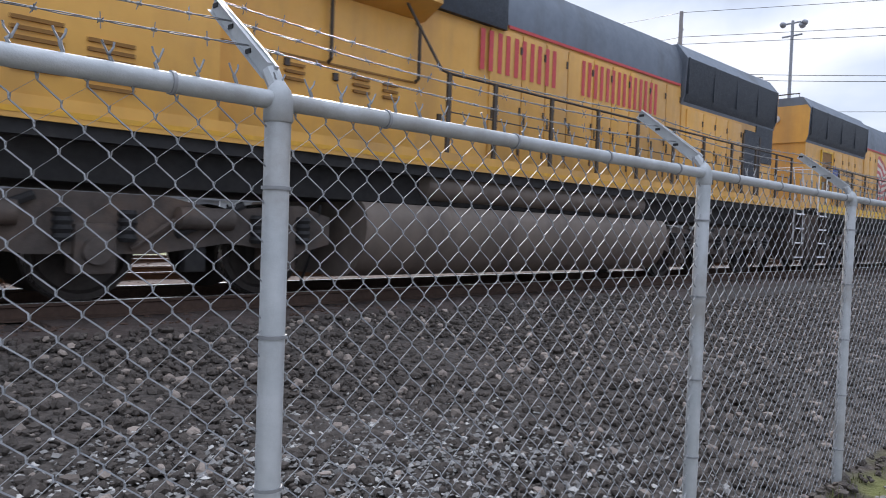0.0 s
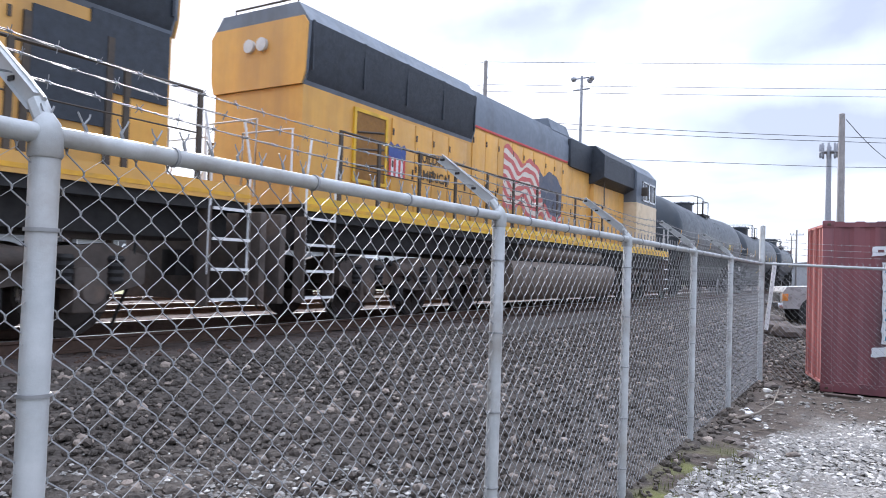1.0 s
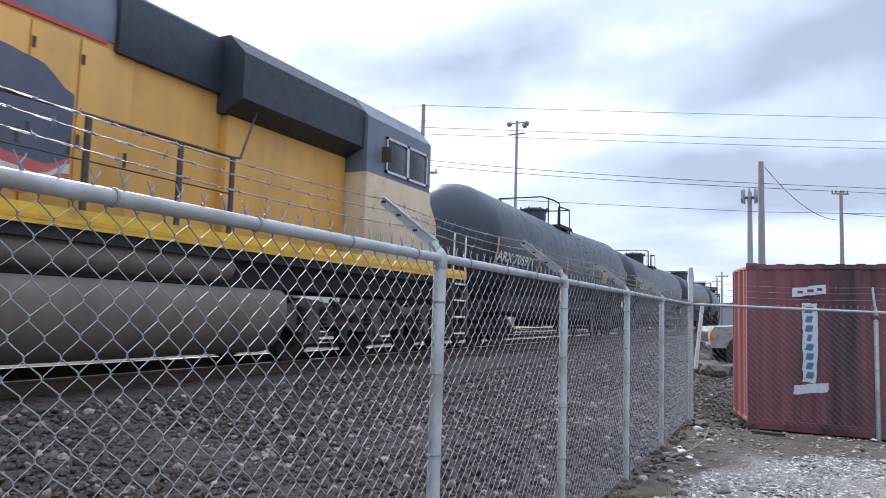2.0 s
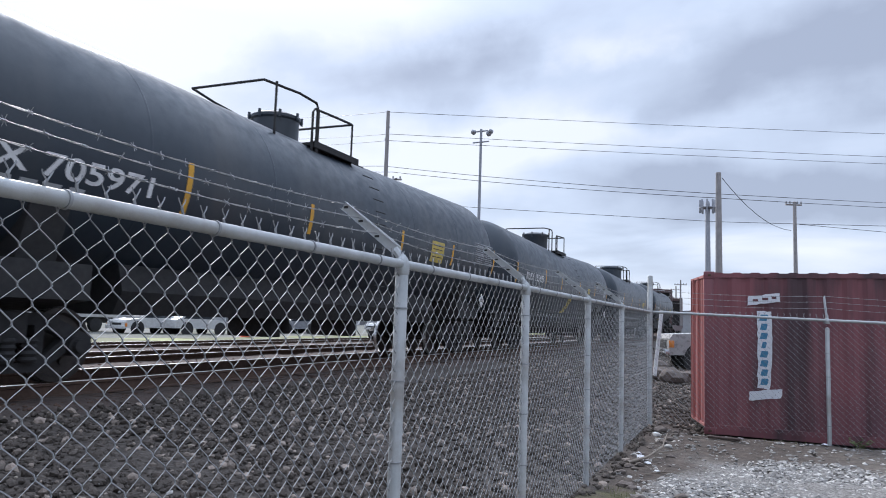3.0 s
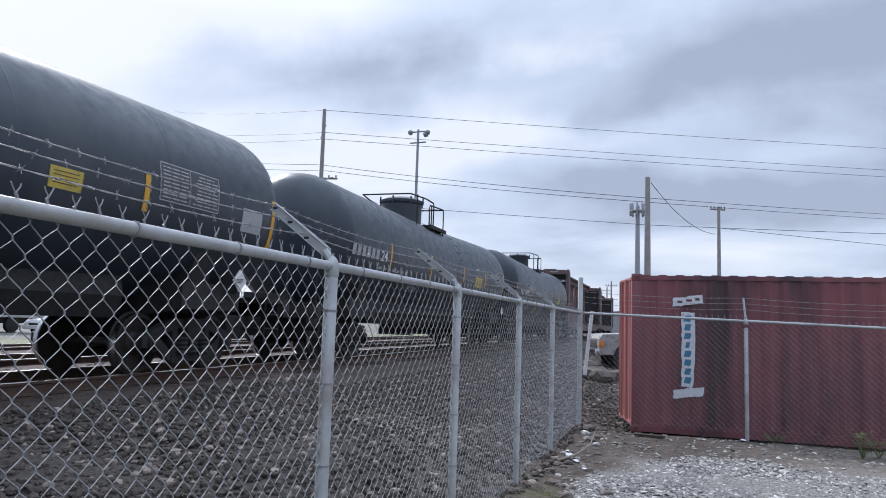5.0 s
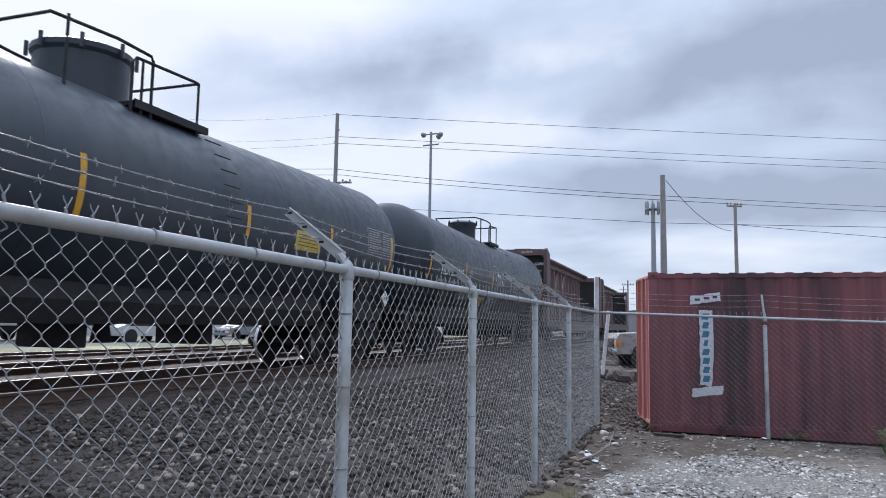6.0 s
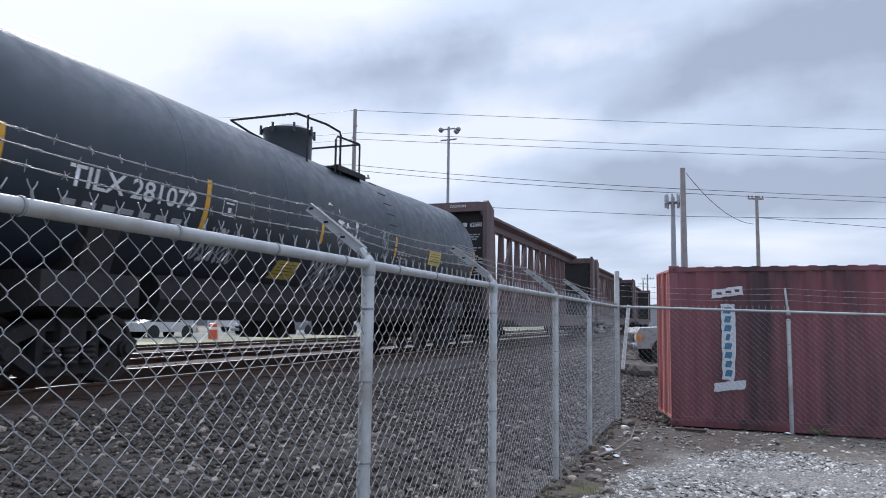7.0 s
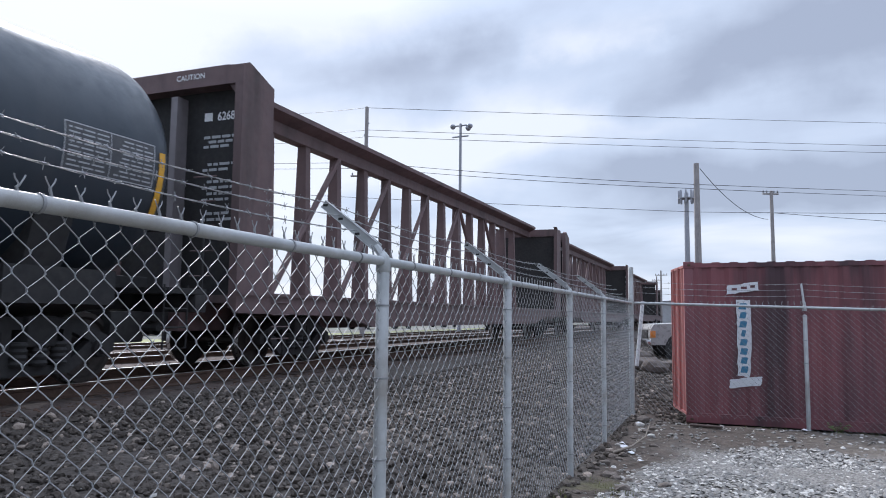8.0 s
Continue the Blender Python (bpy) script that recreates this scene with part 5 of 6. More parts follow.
def build_train():
    TRAIN.append((locomotive("yellow and grey diesel locomotive with red lettering", "plain", 7.6, 15.1), 20.6, 180))
    TRAIN.append((locomotive("yellow and grey diesel locomotive with a painted flag", "flag", 7.6, 15.1), 20.7, 0))
    TRAIN.append((tank_car("black tank car with white marks and yellow strips", "IARX 705971", {"half": 8.55, "hatch": -.55, "at": -8.05, "wide": 2.95, "mark_z": 2.34, "stripes": (-8.0, -4.5, -1.55, 2.0, 4.92, 8.1),
                  "signs": [(3.96, 2.56, .75, .5, "sign")], "table": 6.6, "hoop": 1.3, "zc": 2.75, "dome": .74, "tall": .9, "dome_at": .15}), 52.3, 0))
    TRAIN.append((tank_car("black tank car with white marks and a slanted yellow sign", "RUSX 155493", {"half": 8.8, "hatch": -.55, "hoop": .49, "dip": .02, "at": -7.05, "stripes": (-8.1, -4.5, -2.05, 1.36, 4.69, 7.95),
                  "signs": [(3.31, 2.49, .5, .26, "sign"), (-.11, 1.72, .55, .62, "sign"), (7.3, 2.55, .6, .4, "panel")], "table": 5.0, "zc": 2.605, "head": "155493", "head_z": 2.95}), 70.9, 0))
    TRAIN.append((tank_car("black tank car with graffiti and a yellow sign", "24", {"half": 8.35, "hatch": -.5, "at": -5.95, "wide": .42, "blurred": 6, "stripes": (-5.27, -2.06, 1.4, 4.3, 7.4),
                  "signs": [(3.4, 2.45, .95, .36, "sign")], "table": 6.1, "graffiti": 4, "scrawl": ((.9, 1.95, .9, .28, 6, .014), (-3.2, 1.9, .7, .25, 5, .012)), "hoop": 1.55, "dome": 1.08, "tall": 1.35, "dome_at": 0, "zc": 2.62}), 89.9, 0))
    TRAIN.append((tank_car("black tank car with white marks and graffiti", "TILX 281072", {"half": 8.55, "hatch": .30, "rear": .85, "dome_at": -.38, "at": -7.15, "stripes": (-8.05, -4.72, -1.40, 1.98, 7.8),
                  "signs": [(4.52, 2.52, .86, .36, "sign"), (-2.12, 1.76, .7, .32, "sign")], "table": 6.35, "hoop": 1.35, "zc": 2.75, "placard": False, "plate": (-4.2, 2.58), "notes": (2.14, 2.42),
                  "graffiti": 9, "scrawl": ((-.5, 2.52, .6, .26, 5, .020), (-.6, 1.74, 1.1, .5, 7, .030), (1.42, 2.58, .36, .62, 4, .014), (-4.2, 2.0, 1.0, .5, 7, .030), (-1.0, 1.95, .8, .40, 5, .026)),
                  "splash": ((-.70, 2.80, .13, .05), (-.42, 2.76, .10, .04), (-.02, 2.80, .05, .11), (-.06, 2.52, .04, .11), (.13, 2.47, .04, .08), (-.98, 2.62, .04, .07), (-1.1, 3.12, .08, .02), (-.75, 3.02, .015, .05)), "head": "281072", "head_z": 3.27}), 108.2, 0))
    for k, num in enumerate(("626801", "", "", "")):
        TRAIN.append((centrebeam("brown centre-beam flatcar with open truss and bulkheads", num), 117.84 + 24.3 * k, 0))
    TRAIN.append((boxcar("brown boxcar far down the train"), 216.0, 0))


build_train()


# ---------------------------------------------------------------- container
def container():
    ang = 0.4
    c = thing("shipping_container", "red corrugated steel shipping container with torn paper strips", "container", m=pose(-.69, 12.6, -.11, 0, 0, ang))
    ln, dp, h = 12.19, 2.44, 2.65

    def corrugated(n, length, z0, z1, depth, axis):
        pts = []
        p = length / n
        for i in range(n):
            a = i * p
            pts += [(a, 0), (a + p * .26, 0), (a + p * .5, depth), (a + p * .76, depth)]
        pts.append((length, 0))
        b = B()
        for q, (a, d) in enumerate(pts):
            for z in (z0, z1):
                b.v.append((a, d, z) if axis == "x" else (d, a, z))
        for q in range(len(pts) - 1):
            b.f.append((2 * q, 2 * q + 2, 2 * q + 3, 2 * q + 1))
        return b
    w = part("side_panel", corrugated(43, ln - .3, .16, h - .10, .024, "x"), M["cont"], c, smooth=False)
    w.location = (.15, .012, 0)
    part("closed_door", B().box(.03, .07, 1.22, dp - .15, .16, h - .10, .004), M["cont"], c)
    # door, edges and lock bars carry the sunlit tone in their paint
    e = part("open_door", corrugated(5, 1.10, .14, h - .08, .04, "y"), M["contlit"], c, "red corrugated container door standing ajar, coloured lighter as if sunlit", smooth=False)
    e.matrix_basis = pose(.0, .03, 0, 0, 0, 13.5)
    part("door_skin", B().box(.045, .06, 0, 1.14, .14, h - .08), M["cont"], e)
    part("door_edge", B().box(-.01, .06, 1.14, 1.17, .13, h - .07).box(-.01, .06, 0, 1.14, h - .10, h - .06).box(-.01, .06, 0, 1.14, .12, .16), M["contlit"], e)
    for y in (.35, .8):
        part("lock_bar", B().tube([(-.03, y, .15), (-.03, y, h - .09)], .017, 8), M["contlit"], e)
    part("far_side", B().box(.1, ln - .1, dp - .06, dp - .02, .14, h - .05), M["cont"], c)
    part("far_end", B().box(ln - .06, ln - .02, .1, dp - .1, .14, h - .05), M["cont"], c)
    for x in (0, ln - .15):
        for y in (0, dp - .15):
            part("corner_post", B().box(x, x + .15, y, y + .15, .11, h - .11, .008), M["cont"], c)
            for z in (0, h - .12):
                k = part("corner_casting", B().box(x - .006, x + .168, y - .006, y + .168, z, z + .12, .012), M["cont"], c)
                part("slot", B().box(x + .06, x + .11, y - .010, y - .004, z + .042, z + .078, .003), M["rail"], k)
    for y in (.0, dp - .06):
        part("bottom_rail", B().box(.15, ln - .15, y + .004, y + .06, .01, .16), M["cont"], c)
        part("top_rail", B().box(.15, ln - .15, y + .004, y + .06, h - .10, h - .03), M["cont"], c)
    for x in (0, ln - .06):
        part("end_sill", B().box(x + .004, x + .06, .15, dp - .15, .01, .16), M["cont"], c)
        part("end_header", B().box(x + .004, x + .06, .15, dp - .15, h - .10, h - .02), M["cont"], c)
    rf = B()
    for i in range(int(ln / .28)):
        a = .12 + i * .28
        rf.prism([(a, h - .05), (a + .05, h - .012), (a + .16, h - .012), (a + .21, h - .05)], .06, dp - .06, "y")
    rf2 = B()
    rf2.box(.06, ln - .06, .04, dp - .04, h - .07, h - .045)
    rf2.add(rf.v, rf.f)
    part("container_roof", rf2, M["cont"], c)
    part("floor_beam", B().box(.1, ln - .1, .1, dp - .1, .02, .14), M["dark"], c)
    # torn paper strips: a tall strip with teal marks between two slanting scraps
    yy = -.004

    def scrap(pts, seed):
        rs = random.Random(seed)
        out = []
        for (a, z), (a2, z2) in zip(pts, pts[1:] + pts[:1]):
            for k in range(7):
                f = k / 7
                out.append((a + (a2 - a) * f + rs.uniform(-.009, .009), z + (z2 - z) * f + rs.uniform(-.009, .009)))
        return B().prism(out, yy - .003, yy, "y")
    part("paper_scrap", scrap([(.66, 2.10), (1.14, 2.17), (1.13, 2.30), (.67, 2.25)], 3), M["paper"], c, "torn white paper scrap")
    st = part("paper_strip", scrap([(.80, .80), (.98, .77), (1.02, 1.4), (1.01, 2.01), (.80, 2.02), (.81, 1.5)], 4), M["paper"], c, "tall torn white paper strip with teal marks")
    part("paper_scrap", scrap([(.67, .58), (1.14, .65), (1.16, .80), (.68, .72)], 6), M["paper"], c, "torn white paper scrap")
    for k in range(8):
        z = 1.91 - k * .145
        w = (.055, .045, .05, .03, .05, .05, .045, .05)[k]
        part("printed_mark", B().prism([(.90 - w - .012, z - .05), (.90 + w - .012, z - .055), (.90 + w + .012, z + .03), (.90 + w, z + .05), (.90 - w + .012, z + .048)], yy - .0075, yy - .004, "y"), M["teal"], st)
    for a, z, w in ((.74, 2.185, .08), (.88, 2.21, .09), (1.02, 2.23, .07)):
        part("printed_mark", B().box(a, a + w, yy - .0075, yy - .004, z - .02, z + .02), M["cont"], c)
    return c


container()


# ---------------------------------------------------------------- vehicles
def vehicle(kind, paint, label, m):
    """Nose towards -x; the near flank is at -y."""
    v = thing("pickup_truck" if kind == "pickup" else "parked_car", label, "pickup truck" if kind == "pickup" else "car", "parked vehicles", m)
    if kind == "pickup":
        low = [(0.0, .50), (.0, .98), (.10, 1.12), (1.55, 1.20), (5.6, 1.20), (5.6, .52)]
        cabp = [(1.45, 1.18), (2.15, 1.78), (3.35, 1.82), (3.65, 1.18)]
        glassp = [(1.72, 1.22), (2.22, 1.70), (3.28, 1.73), (3.45, 1.22)]
        wh, wr, ln = (.95, 4.35), .38, 5.6
    else:
        low = [(0.0, .35), (.0, .68), (.12, .82), (1.15, .95), (4.2, 1.0), (4.4, .9), (4.4, .38)]
        cabp = [(1.05, .94), (1.75, 1.42), (3.2, 1.45), (4.05, .98)]
        glassp = [(1.28, .97), (1.82, 1.36), (3.12, 1.38), (3.75, .99)]
        wh, wr, ln = (.85, 3.5), .32, 4.4
    hwid = .95 if kind == "pickup" else .88
    b = B().prism(low, -hwid, hwid, "y")
    part("body", b, paint, v)
    part("cab", B().prism(cabp, -hwid + .12, hwid - .12, "y"), paint, v)
    for s in (-1, 1):
        part("side_window", B().prism(glassp, s * (hwid - .115) - .004, s * (hwid - .115) + .004, "y"), M["glass"], v)
        for x in wh:
            part("wheel_arch", B().lathe([(-.02, wr + .15), (.006, wr + .15)], "y", (x, s * hwid, wr), 20), M["dark"], v)
            w = part("wheel", B().lathe([(-.11, wr * .8), (-.09, wr), (.07, wr), (.1, wr * .85), (.1, wr * .6)], "y", (0, 0, 0), 20), M["rubber"], v)
            w.location = (x, s * (hwid - .09), wr)
            part("rim", B().lathe([(-.1, wr * .6), (s * .1, wr * .6), (s * .06, .05)], "y", (0, 0, 0), 14), M["chrome"], w)
        part("headlamp", B().box(-.02, .10, s * (hwid - .18) - .17, s * (hwid - .18) + .17, low[1][1] - .24, low[1][1] - .06, .01), M["lamp"], v)
        part("marker_lamp", B().box(-.015, .14, s * (hwid - .03) - .04, s * (hwid - .03) + .04, low[1][1] - .26, low[1][1] - .05, .005), M["amber"], v)
    part("windscreen", B().prism([(cabp[0][0] + .06, cabp[0][1] + .05), (cabp[1][0] - .03, cabp[1][1] - .06), (cabp[1][0] - .06, cabp[1][1] - .06), (cabp[0][0] + .02, cabp[0][1] + .05)], -hwid + .2, hwid - .2, "y"), M["glass"], v)
    part("grille", B().box(-.03, .02, -hwid + .38, hwid - .38, low[1][1] - .30, low[1][1] - .04, .01), M["dark"], v)
    part("bumper", B().box(-.14, .05, -hwid, hwid, low[0][1] - .06, low[0][1] + .16, .03), M["chrome"] if kind == "pickup" else paint, v)
    return v


vehicle("pickup", M["silver"], "silver pickup truck with chrome bumper parked behind the fence", pose(-2.5, 23.6, gz(-1, 24) + 0.06, 0, 0, 17))
protos = {}
for k, (x, y, key, word) in enumerate(((-33, 12, "carwhite", "white"), (-34, 18.5, "cargrey", "grey"), (-32.5, 25, "cardark", "dark"), (-35, 32, "carwhite", "white"), (-33, 39, "carwhite", "white"),
                                        (-34, 46, "cargrey", "grey"), (-33, 54, "cargrey", "grey"), (-34, 62, "carwhite", "white"), (-33, 72, "cardark", "dark"), (-34, 83, "carwhite", "white"))):
    m = pose(x, y, gz(x, y), 0, 0, (80 if k % 2 else -95) + 6 * math.sin(k * 3))
    if key in protos:
        copy_thing(protos[key], m)
    else:
        protos[key] = vehicle("car", M[key], word + " parked car beyond the railway tracks", m)


def box_truck(m, label):
    v = thing("box_truck", label, "truck", "parked vehicles", m)
    part("cargo_box", B().box(0, 2.4, 1.7, 7.5, .9, 3.3, .03), M["carwhite"], v)
    part("cab", B().prism([(0, .5), (1.7, .5), (1.7, 2.3), (.7, 2.35), (.25, 1.5), (0, 1.35)], .1, 2.3, "x"), M["carwhite"], v)
    part("windscreen", B().prism([(.27, 1.52), (.68, 2.25), (.66, 2.27), (.24, 1.54)], .25, 2.15, "x"), M["glass"], v)
    part("side_window", B().box(2.29, 2.31, .75, 1.5, 1.5, 2.15), M["glass"], v)
    part("chassis", B().box(.3, 2.1, .4, 7.4, .55, .9), M["dark"], v)
    for y in (1.0, 5.9):
        for x in (.2, 2.2):
            w = part("wheel", B().lathe([(-.14, .4), (-.12, .46), (.12, .46), (.14, .4)], "x", (0, 0, 0), 18), M["rubber"], v)
            w.location = (x, y, .46)
    return v


box_truck(pose(-40, 27, gz(-40, 27)), "white box truck beyond the railway tracks")
box_truck(pose(-41, 52, gz(-41, 52)), "white box truck beyond the railway tracks")


def warehouse(x0, x1, y0, y1, h, label):
    w = thing("warehouse", label, "building", "far buildings", pose(x0, y0, 0.1))
    lx, ly = x1 - x0, y1 - y0
    part("wall", B().box(0, lx, 0, ly, 0, h), M["wall"], w)
    part("roof", B().prism([(-.4, h), (lx + .4, h), (lx + .4, h + .25), (lx / 2, h + 1.3), (-.4, h + .25)], -.4, ly + .4, "y"), M["roof"], w)
    k = 3.0
    while k < ly - 5:
        d = part("loading_door", B().box(lx, lx + .05, k, k + 3.2, 0.1, 3.4), M["roof"], w)
        part("door_frame", B().box(lx, lx + .09, k - .15, k, 0, 3.55).box(lx, lx + .09, k + 3.2, k + 3.35, 0, 3.55).box(lx, lx + .09, k - .15, k + 3.35, 3.4, 3.6), M["white"], d)
        k += 8.0
    return w


warehouse(-95, -70, 5, 60, 3.4, "low grey metal warehouse with loading doors")
warehouse(-90, -72, 75, 150, 3.6, "low grey metal warehouse with loading doors")
warehouse(-14, 6, 150, 175, 4.5, "far low grey building beyond the yard")


# ---------------------------------------------------------------- poles and cables
def pole(name, label, x, y, top, r, material, arms=()):
    p = thing(name, label, "utility pole" if name == "utility_pole" else "light pole", "poles", pose(x, y, 0))
    part("shaft", B().lathe([(-.3, r * 1.25), (top, r * .8), (top + .02, r * .5)], "z", (0, 0, 0), 12), material, p)
    for z, a, ang in arms:
        d = Vector((math.cos(radians(ang)), math.sin(radians(ang)), 0))
        side = Vector((-d.y, d.x, 0))
        b = B().tube([d * -a + side * r + Vector((0, 0, z)), d * a + side * r + Vector((0, 0, z))], .06, 6)
        c = part("crossarm", b, material, p)
        for k in (-.9, -.45, .45, .9):
            part("insulator", B().lathe([(0, .03), (.06, .05), (.12, .05), (.16, .02)], "z", tuple(d * a * k + side * r + Vector((0, 0, z + .05))), 8), M["cargrey"], c)
    return p


pa = pole("utility_pole", "tall thin timber utility pole with a crossarm", -19.8, 37.03, 14.0, .13, M["pole"], ((9.85, .95, 12),))
part("bracket", B().tube([(0, 0, 13.0), (.16, 0, 13.0)], .05).tube([(0, 0, 12.3), (-.16, 0, 12.3)], .05).tube([(0, 0, 9.7), (.7, .15, 9.9)], .04), M["steelpole"], pa)
pl = pole("light_pole", "steel yard light pole with floodlights on two crossbars", -17.48, 46.84, 15.3, .11, M["steelpole"])
for z, a in ((15.15, .62), (14.36, .62)):
    part("crossbar", B().tube([(-a, .1 * a, z), (a, -.1 * a, z)], .055), M["steelpole"], pl)
for x, z in ((-.62, 15.15), (.68, 15.1), (.55, 14.95)):
    fl = part("floodlight", B().lathe([(0, .07), (.1, .15), (.34, .19), (.36, .17)], "y", (x, -.2, z), 14), M["steelpole"], pl, "round floodlight head")
    part("lens", B().lathe([(.35, .16), (.37, .02)], "y", (x, -.2, z), 14), M["lamp"], fl)
pole("utility_pole", "thick weathered timber pole with a guy wire", -1.25, 35.0, 8.85, .15, M["pole"])
pc = pole("utility_pole", "slim steel mast topped by a ring of antennas", -3.93, 79.9, 15.0, .28, M["steelpole"])
for k in range(8):
    a = k * math.pi / 4
    part("antenna", B().box(math.cos(a) * .75 - .1, math.cos(a) * .75 + .1, math.sin(a) * .75 - .06, math.sin(a) * .75 + .06, 13.9, 15.3, .02), M["steelpole"], pc)
part("platform_ring", B().lathe([(0, .85), (.1, .85)], "z", (0, 0, 14.4), 16), M["steelpole"], pc)
pole("utility_pole", "timber utility pole with a slanted crossarm", 2.62, 47.93, 9.5, .12, M["pole"], ((9.35, .5, 24),))
pole("utility_pole", "far thin utility pole", -8.32, 99.65, 8.0, .12, M["pole"], ((7.4, .8, 0),))
pole("utility_pole", "far thin utility pole", -12.5, 140, 9.5, .14, M["pole"], ((8.8, .9, 0),))


def cable(pts, sag, r=.014):
    b = B()
    run = []
    for p, q in zip(pts, pts[1:]):
        p, q = Vector(p), Vector(q)
        for i in range(25):
            f = i / 24
            run.append(p.lerp(q, f) - Vector((0, 0, sag * 4 * f * (1 - f))))
    b.tube(run, r, 5)
    ob = new("overhead_cable", b.mesh("overhead_cable", M["cable"]))
    tagged(ob, "thin dark overhead cable strung between poles", "cable", "overhead cables")


def ext(p, q, f):
    return tuple(a + (b - a) * f for a, b in zip(p, q))


def span(p, left, right, sag, r=.014):
    cable([ext(p, left, 2.2), p, ext(p, right, 1.8)], sag, r)


span((-19.82, 37.02, 13.95), (-34.6, 49.0, 18.4), (14.7, 58.2, 15.5), .25)
span((-19.75, 37.06, 12.6), (-34.5, 49.05, 16.6), (14.64, 58.2, 13.9), .25)
span((-19.74, 37.07, 12.2), (-34.5, 49.08, 16.0), (14.63, 58.2, 13.4), .25)
cable([(-45, 42, 13.5), (-19.9, 37.1, 10.66), (-1.29, 34.95, 7.85), (30, 81, 13.2)], .12)
cable([(-45, 42, 13.1), (-19.5, 37.2, 10.3), (-1.29, 34.95, 7.65), (30, 81, 12.7)], .12)
cable([(-46, 50, 12.8), (-2.21, 59.96, 10.1), (31, 57, 8.2)], .1, .02)
cable([(2.62, 47.93, 8.15), (26, 58.4, 7.0)], .1, .016)
cable([(-1.09, 34.99, 8.6), (2.4, 47.9, 7.75)], .55, .016)


# ---------------------------------------------------------------- small things on the ground
def lump(rs, c, sx, sy, sz):
    b = bmesh.new()
    bmesh.ops.create_icosphere(b, subdivisions=2, radius=1.0)
    for v in b.verts:
        v.co *= 1 + rs.uniform(-.22, .22)
    b.verts.index_update()
    out = B().add([(c[0] + v.co.x * sx, c[1] + v.co.y * sy, c[2] + v.co.z * sz) for v in b.verts], [[v.index for v in f.verts] for f in b.faces])
    b.free()
    return out


rs = random.Random(21)
for k, (x, y, s) in enumerate(((-2.15, 19.2, .32), (-1.75, 18.8, .36), (-1.35, 19.1, .30), (-2.3, 20.4, .34), (-1.2, 20.2, .3))):
    ob = new("concrete_block", lump(rs, (0, 0, 0), s, s * .8, s * .6).mesh("concrete_block", M["conc"], False))
    ob.location = (x, y, gz(x, y) + s * .45)
    tagged(ob, "broken brown concrete block behind the fence", "rubble", "broken concrete blocks")
for x, y, s in ((-1.28, 11.6, .15), (-1.30, 8.05, .09), (-1.15, 7.4, .12), (-0.95, 6.9, .10), (-1.22, 9.9, .07), (-1.05, 10.8, .08), (-.6, 7.2, .09)):
    ob = new("loose_rock", lump(rs, (0, 0, 0), s * .7, s * .55, s * .4).mesh("loose_rock", M["conc"], False))
    ob.location = (x, y, gz(x, y) + s * .16)
    tagged(ob, "brown-grey loose rock at the foot of the fence", "rock", "loose rocks")
for k in range(46):
    x, y, s = -1.38 + abs(rs.gauss(0, .28)), rs.uniform(5.6, 12.0), rs.uniform(.03, .085)
    ob = new("loose_rock", lump(rs, (0, 0, 0), s * .7, s * .55, s * .4).mesh("loose_rock", M["pale"] if k % 4 == 0 else M["conc"], False))
    ob.location = (x, y, gz(x, y) + s * .14)
    tagged(ob, "small loose rock in the dirt by the fence", "rock", "loose rocks")
for k, (x, y, s) in enumerate(((-1.22, 9.05, .07), (-1.28, 9.35, .05), (-1.1, 8.75, .05), (-1.3, 11.2, .06), (-.95, 8.3, .04), (.95, 11.55, .06))):
    lt = B()
    n = 9
    rim = [(math.cos(q * 6.283 / n) * s * rs.uniform(.6, 1.1), math.sin(q * 6.283 / n) * s * rs.uniform(.5, 1), rs.uniform(.0, s * .5)) for q in range(n)]
    lt.add(rim + [(0, 0, s * .6)] + [(p[0] * .97, p[1] * .97, p[2] - .003) for p in rim], [(q, (q + 1) % n, n) for q in range(n)] + [(q, n + 1 + q, n + 1 + (q + 1) % n, (q + 1) % n) for q in range(n)])
    ob = new("litter", lt.mesh("litter", M["paper"], False))
    ob.location = (x, y, gz(x, y) + .012)
    tagged(ob, "crumpled white scrap of litter on the dirt", "litter", "scraps of litter")
for k, (x, y, a, ln_) in enumerate(((-1.05, 8.1, 30, .5), (-1.2, 10.4, 70, .35), (-.8, 11.2, 8, .6), (.2, 11.4, -5, .4), (2.0, 11.2, 12, .5))):
    st = B().tube([(0, 0, 0), (ln_ * .4, .03, .02), (ln_ * .75, -.02, .015), (ln_, .05, .03)], .007, 5, .003)
    st.tube([(ln_ * .4, .03, .02), (ln_ * .6, .14, .04)], .004, 4, .002)
    ob = new("dead_twig", st.mesh("dead_twig", M["twig"]))
    ob.matrix_basis = pose(x, y, gz(x, y) + .015, 0, 0, a)
    tagged(ob, "thin bare grey twig lying on the dirt", "twig", "dead twigs")
tw = B()
tw.tube([(-1.30, 8.6, .03), (-1.12, 8.95, .06), (-1.02, 9.5, .10), (-1.0, 9.9, .22)], .017, 6, .006)
tw.tube([(-1.08, 9.2, .07), (-.92, 9.55, .05), (-.80, 9.75, .06)], .010, 5, .004)
tagged(new("dead_branch", tw.mesh("dead_branch", M["twig"])), "bare grey fallen branch beside the fence", "branch")
lp = new("leaning_pipe", B().tube([(-2.09, 17.87, .45), (-1.93, 17.87, 2.0)], .045, 10).mesh("leaning_pipe", M["white"]))
tagged(lp, "white pipe leaning behind the fence", "pipe")
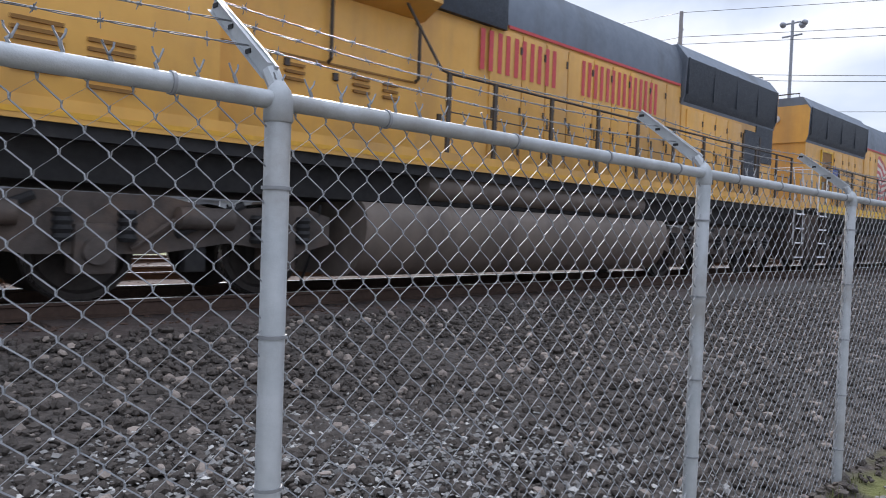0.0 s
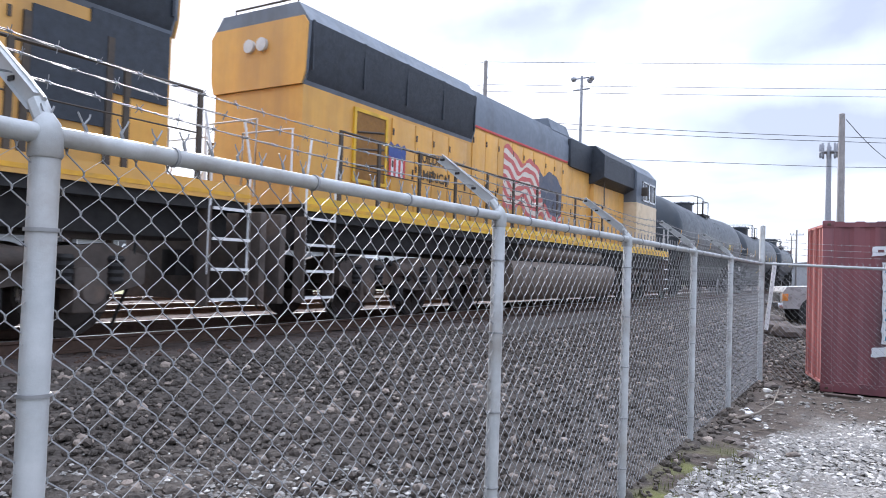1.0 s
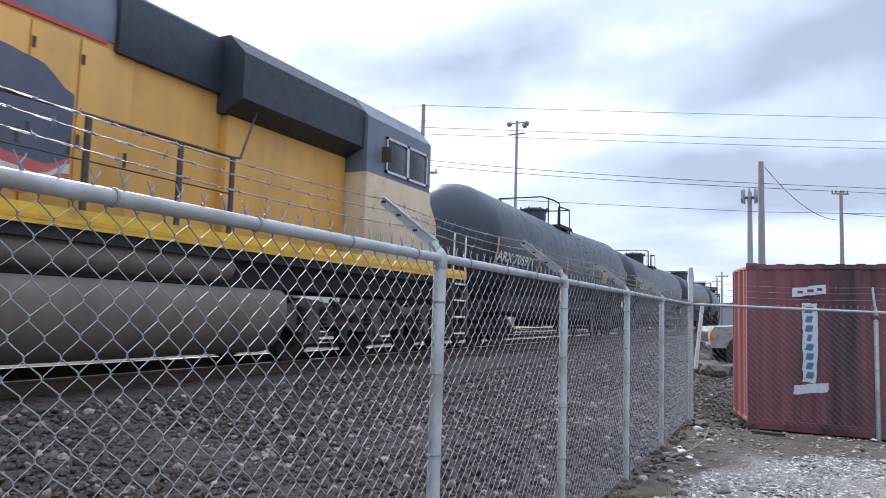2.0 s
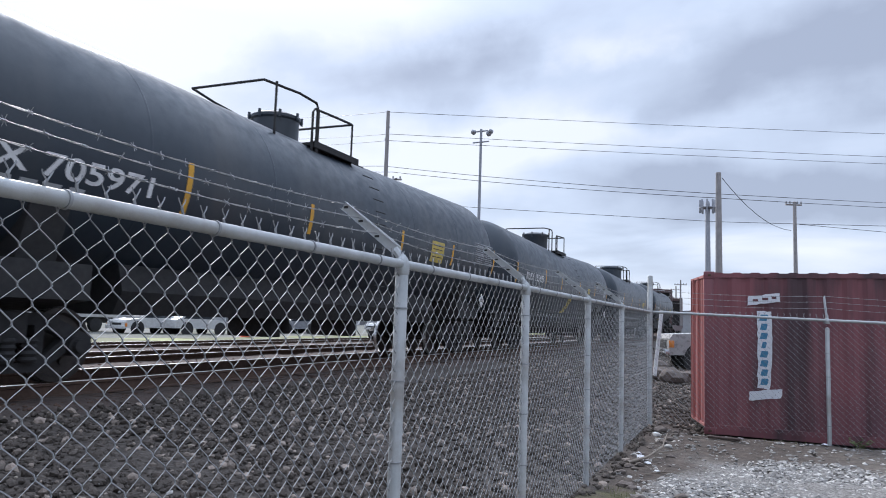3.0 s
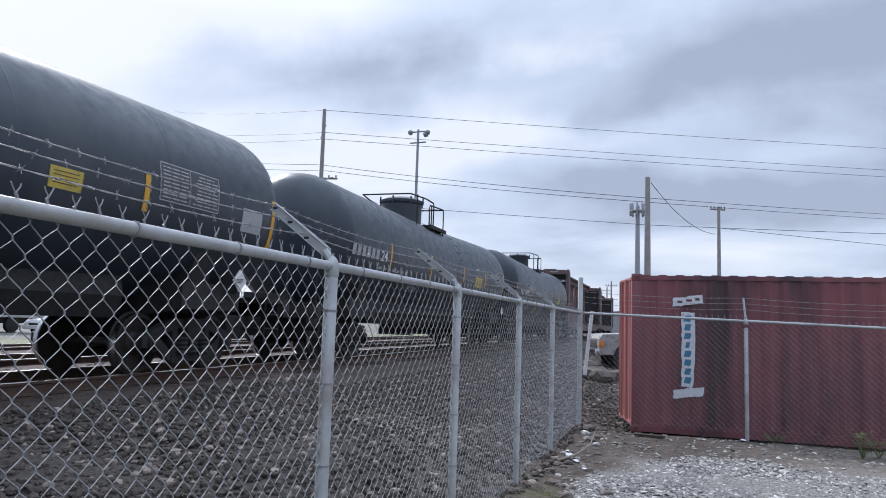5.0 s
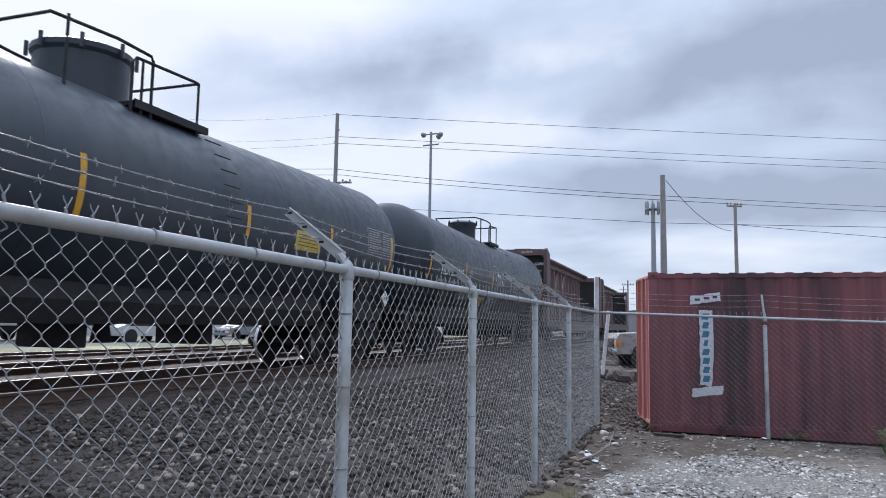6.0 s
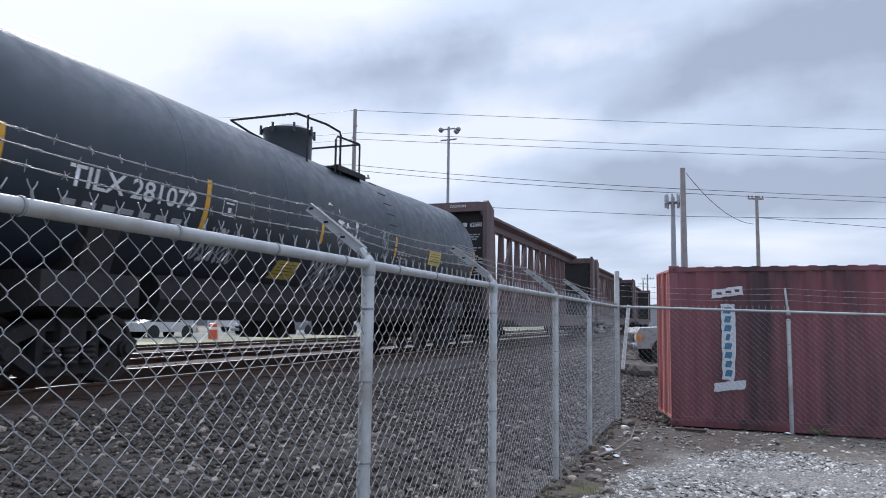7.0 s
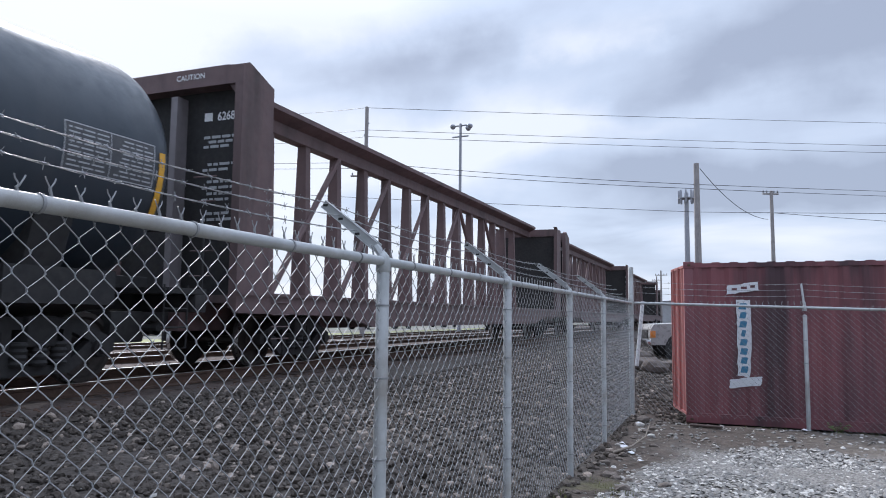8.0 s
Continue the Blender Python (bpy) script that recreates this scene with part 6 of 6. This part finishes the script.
bd = new("timber_board", B().box(-.22, .22, -.05, .05, 0, .03, .005).mesh("timber_board", M["tie"]))
bd.matrix_basis = pose(-.35, 11.25, gz(-.35, 11.25) + .02, 0, 0, -8)
tagged(bd, "short dark timber board on the dirt", "board")


def weed(x, y, h, n, seed):
    w = thing("weed", "green leafy weed growing by the fence", "plant", "weeds", pose(x, y, gz(x, y)))
    rs = random.Random(seed)
    st, lf = B(), B()
    for k in range(n):
        a = rs.random() * 6.28
        q = rs.uniform(.05, .22)
        tip = Vector((math.cos(a) * q, math.sin(a) * q, h * rs.uniform(.55, 1)))
        mid = tip * .5 + Vector((0, 0, h * .1))
        st.tube([(0, 0, 0), mid, tip], .004, 4, .002)
        for j in range(12):
            f = rs.uniform(.3, 1)
            c = (mid * 2 * f if f < .5 else mid.lerp(tip, f * 2 - 1))
            b = rs.random() * 6.28
            d = Vector((math.cos(b), math.sin(b), rs.uniform(-.1, .5))) * rs.uniform(.03, .06)
            s = Vector((-d.y, d.x, 0)) * .3
            lf.add([c, c + d * .5 + s, c + d, c + d * .5 - s], [(0, 1, 2, 3)])
    part("stems", st, M["leaf"], w)
    part("leaves", lf, M["leaf"], w, smooth=False)


weed(2.33, 10.75, .42, 14, 2)
weed(2.55, 10.9, .30, 9, 3)
weed(1.4, 11.7, .14, 8, 4)


def grass():
    rs = random.Random(8)
    b = B()
    for k in range(2600):
        if k % 3:
            x, y = -1.45 + rs.random() ** 2 * .7, rs.uniform(3.4, 7.6)
        else:
            x, y = rs.uniform(-.8, 6), 0
            y = 11.75 - .06 * x + rs.gauss(0, .18)
        if noise.noise((x * 2.2, y * 1.4, 0)) < .02:
            continue
        h = rs.uniform(.02, .07)
        a = rs.random() * 6.28
        dx, dy = math.cos(a) * .012, math.sin(a) * .012
        z = gz(x, y)
        b.add([(x - dy * .3, y + dx * .3, z), (x + dy * .3, y - dx * .3, z), (x + dx, y + dy, z + h)], [(0, 1, 2)])
    tagged(new("grass_tufts", b.mesh("grass_tufts", M["grass"], False)), "short yellowish grass and moss along the fence", "grass", kind="stuff")


grass()

bar = thing("traffic_barrel", "orange and white traffic barrel beyond the tracks", "traffic barrel", m=pose(-27, 34.0, gz(-27, 34.0)))
part("barrel_body", B().lathe([(0, .3), (.08, .3), (.1, .27), (.5, .25), (.95, .22), (1.0, .1)], "z", (0, 0, 0), 16), M["orange"], bar)
for z in (.3, .62):
    part("white_band", B().lathe([(z, .268 - z * .04), (z + .14, .264 - z * .04)], "z", (0, 0, 0), 16, False), M["white"], bar)
verge = B()
for k in range(60):
    y0 = -20 + k * 3
    verge.add([(-24.5, y0, gz(-24.5, y0) + .06), (-27 - .5 * math.sin(k), y0, .28), (-27 - .5 * math.sin(k + 1), y0 + 3, .28), (-24.5, y0 + 3, gz(-24.5, y0) + .06)], [(0, 1, 2, 3)])
tagged(new("grass_verge", verge.mesh("grass_verge", M["grass"])), "strip of yellow-green grass beyond the tracks", "grass", kind="structure")


# ---------------------------------------------------------------- what moves
def travelled(t):
    return 13.39 * t + 0.025 * t * t


def motions():
    for ob, y0, turn in TRAIN:
        rows = []
        for k in range(17):
            y = y0 - travelled(k / 2)
            rows.append((k / 2, pose(XC - bend(y)[0], y, ZR, 0, 0, turn + bend(y)[1])))
        walk(ob, rows)
    for w, y, r in SPIN:
        top = w.parent
        back = next(turn for ob, _, turn in TRAIN if ob == top) == 180
        rows = []
        for k in range(241):
            t = k / FPS
            a = math.degrees(travelled(t) / r) % 360
            rows.append((t, pose(0, y, r, -a if back else a)))
        walk(w, rows)


motions()
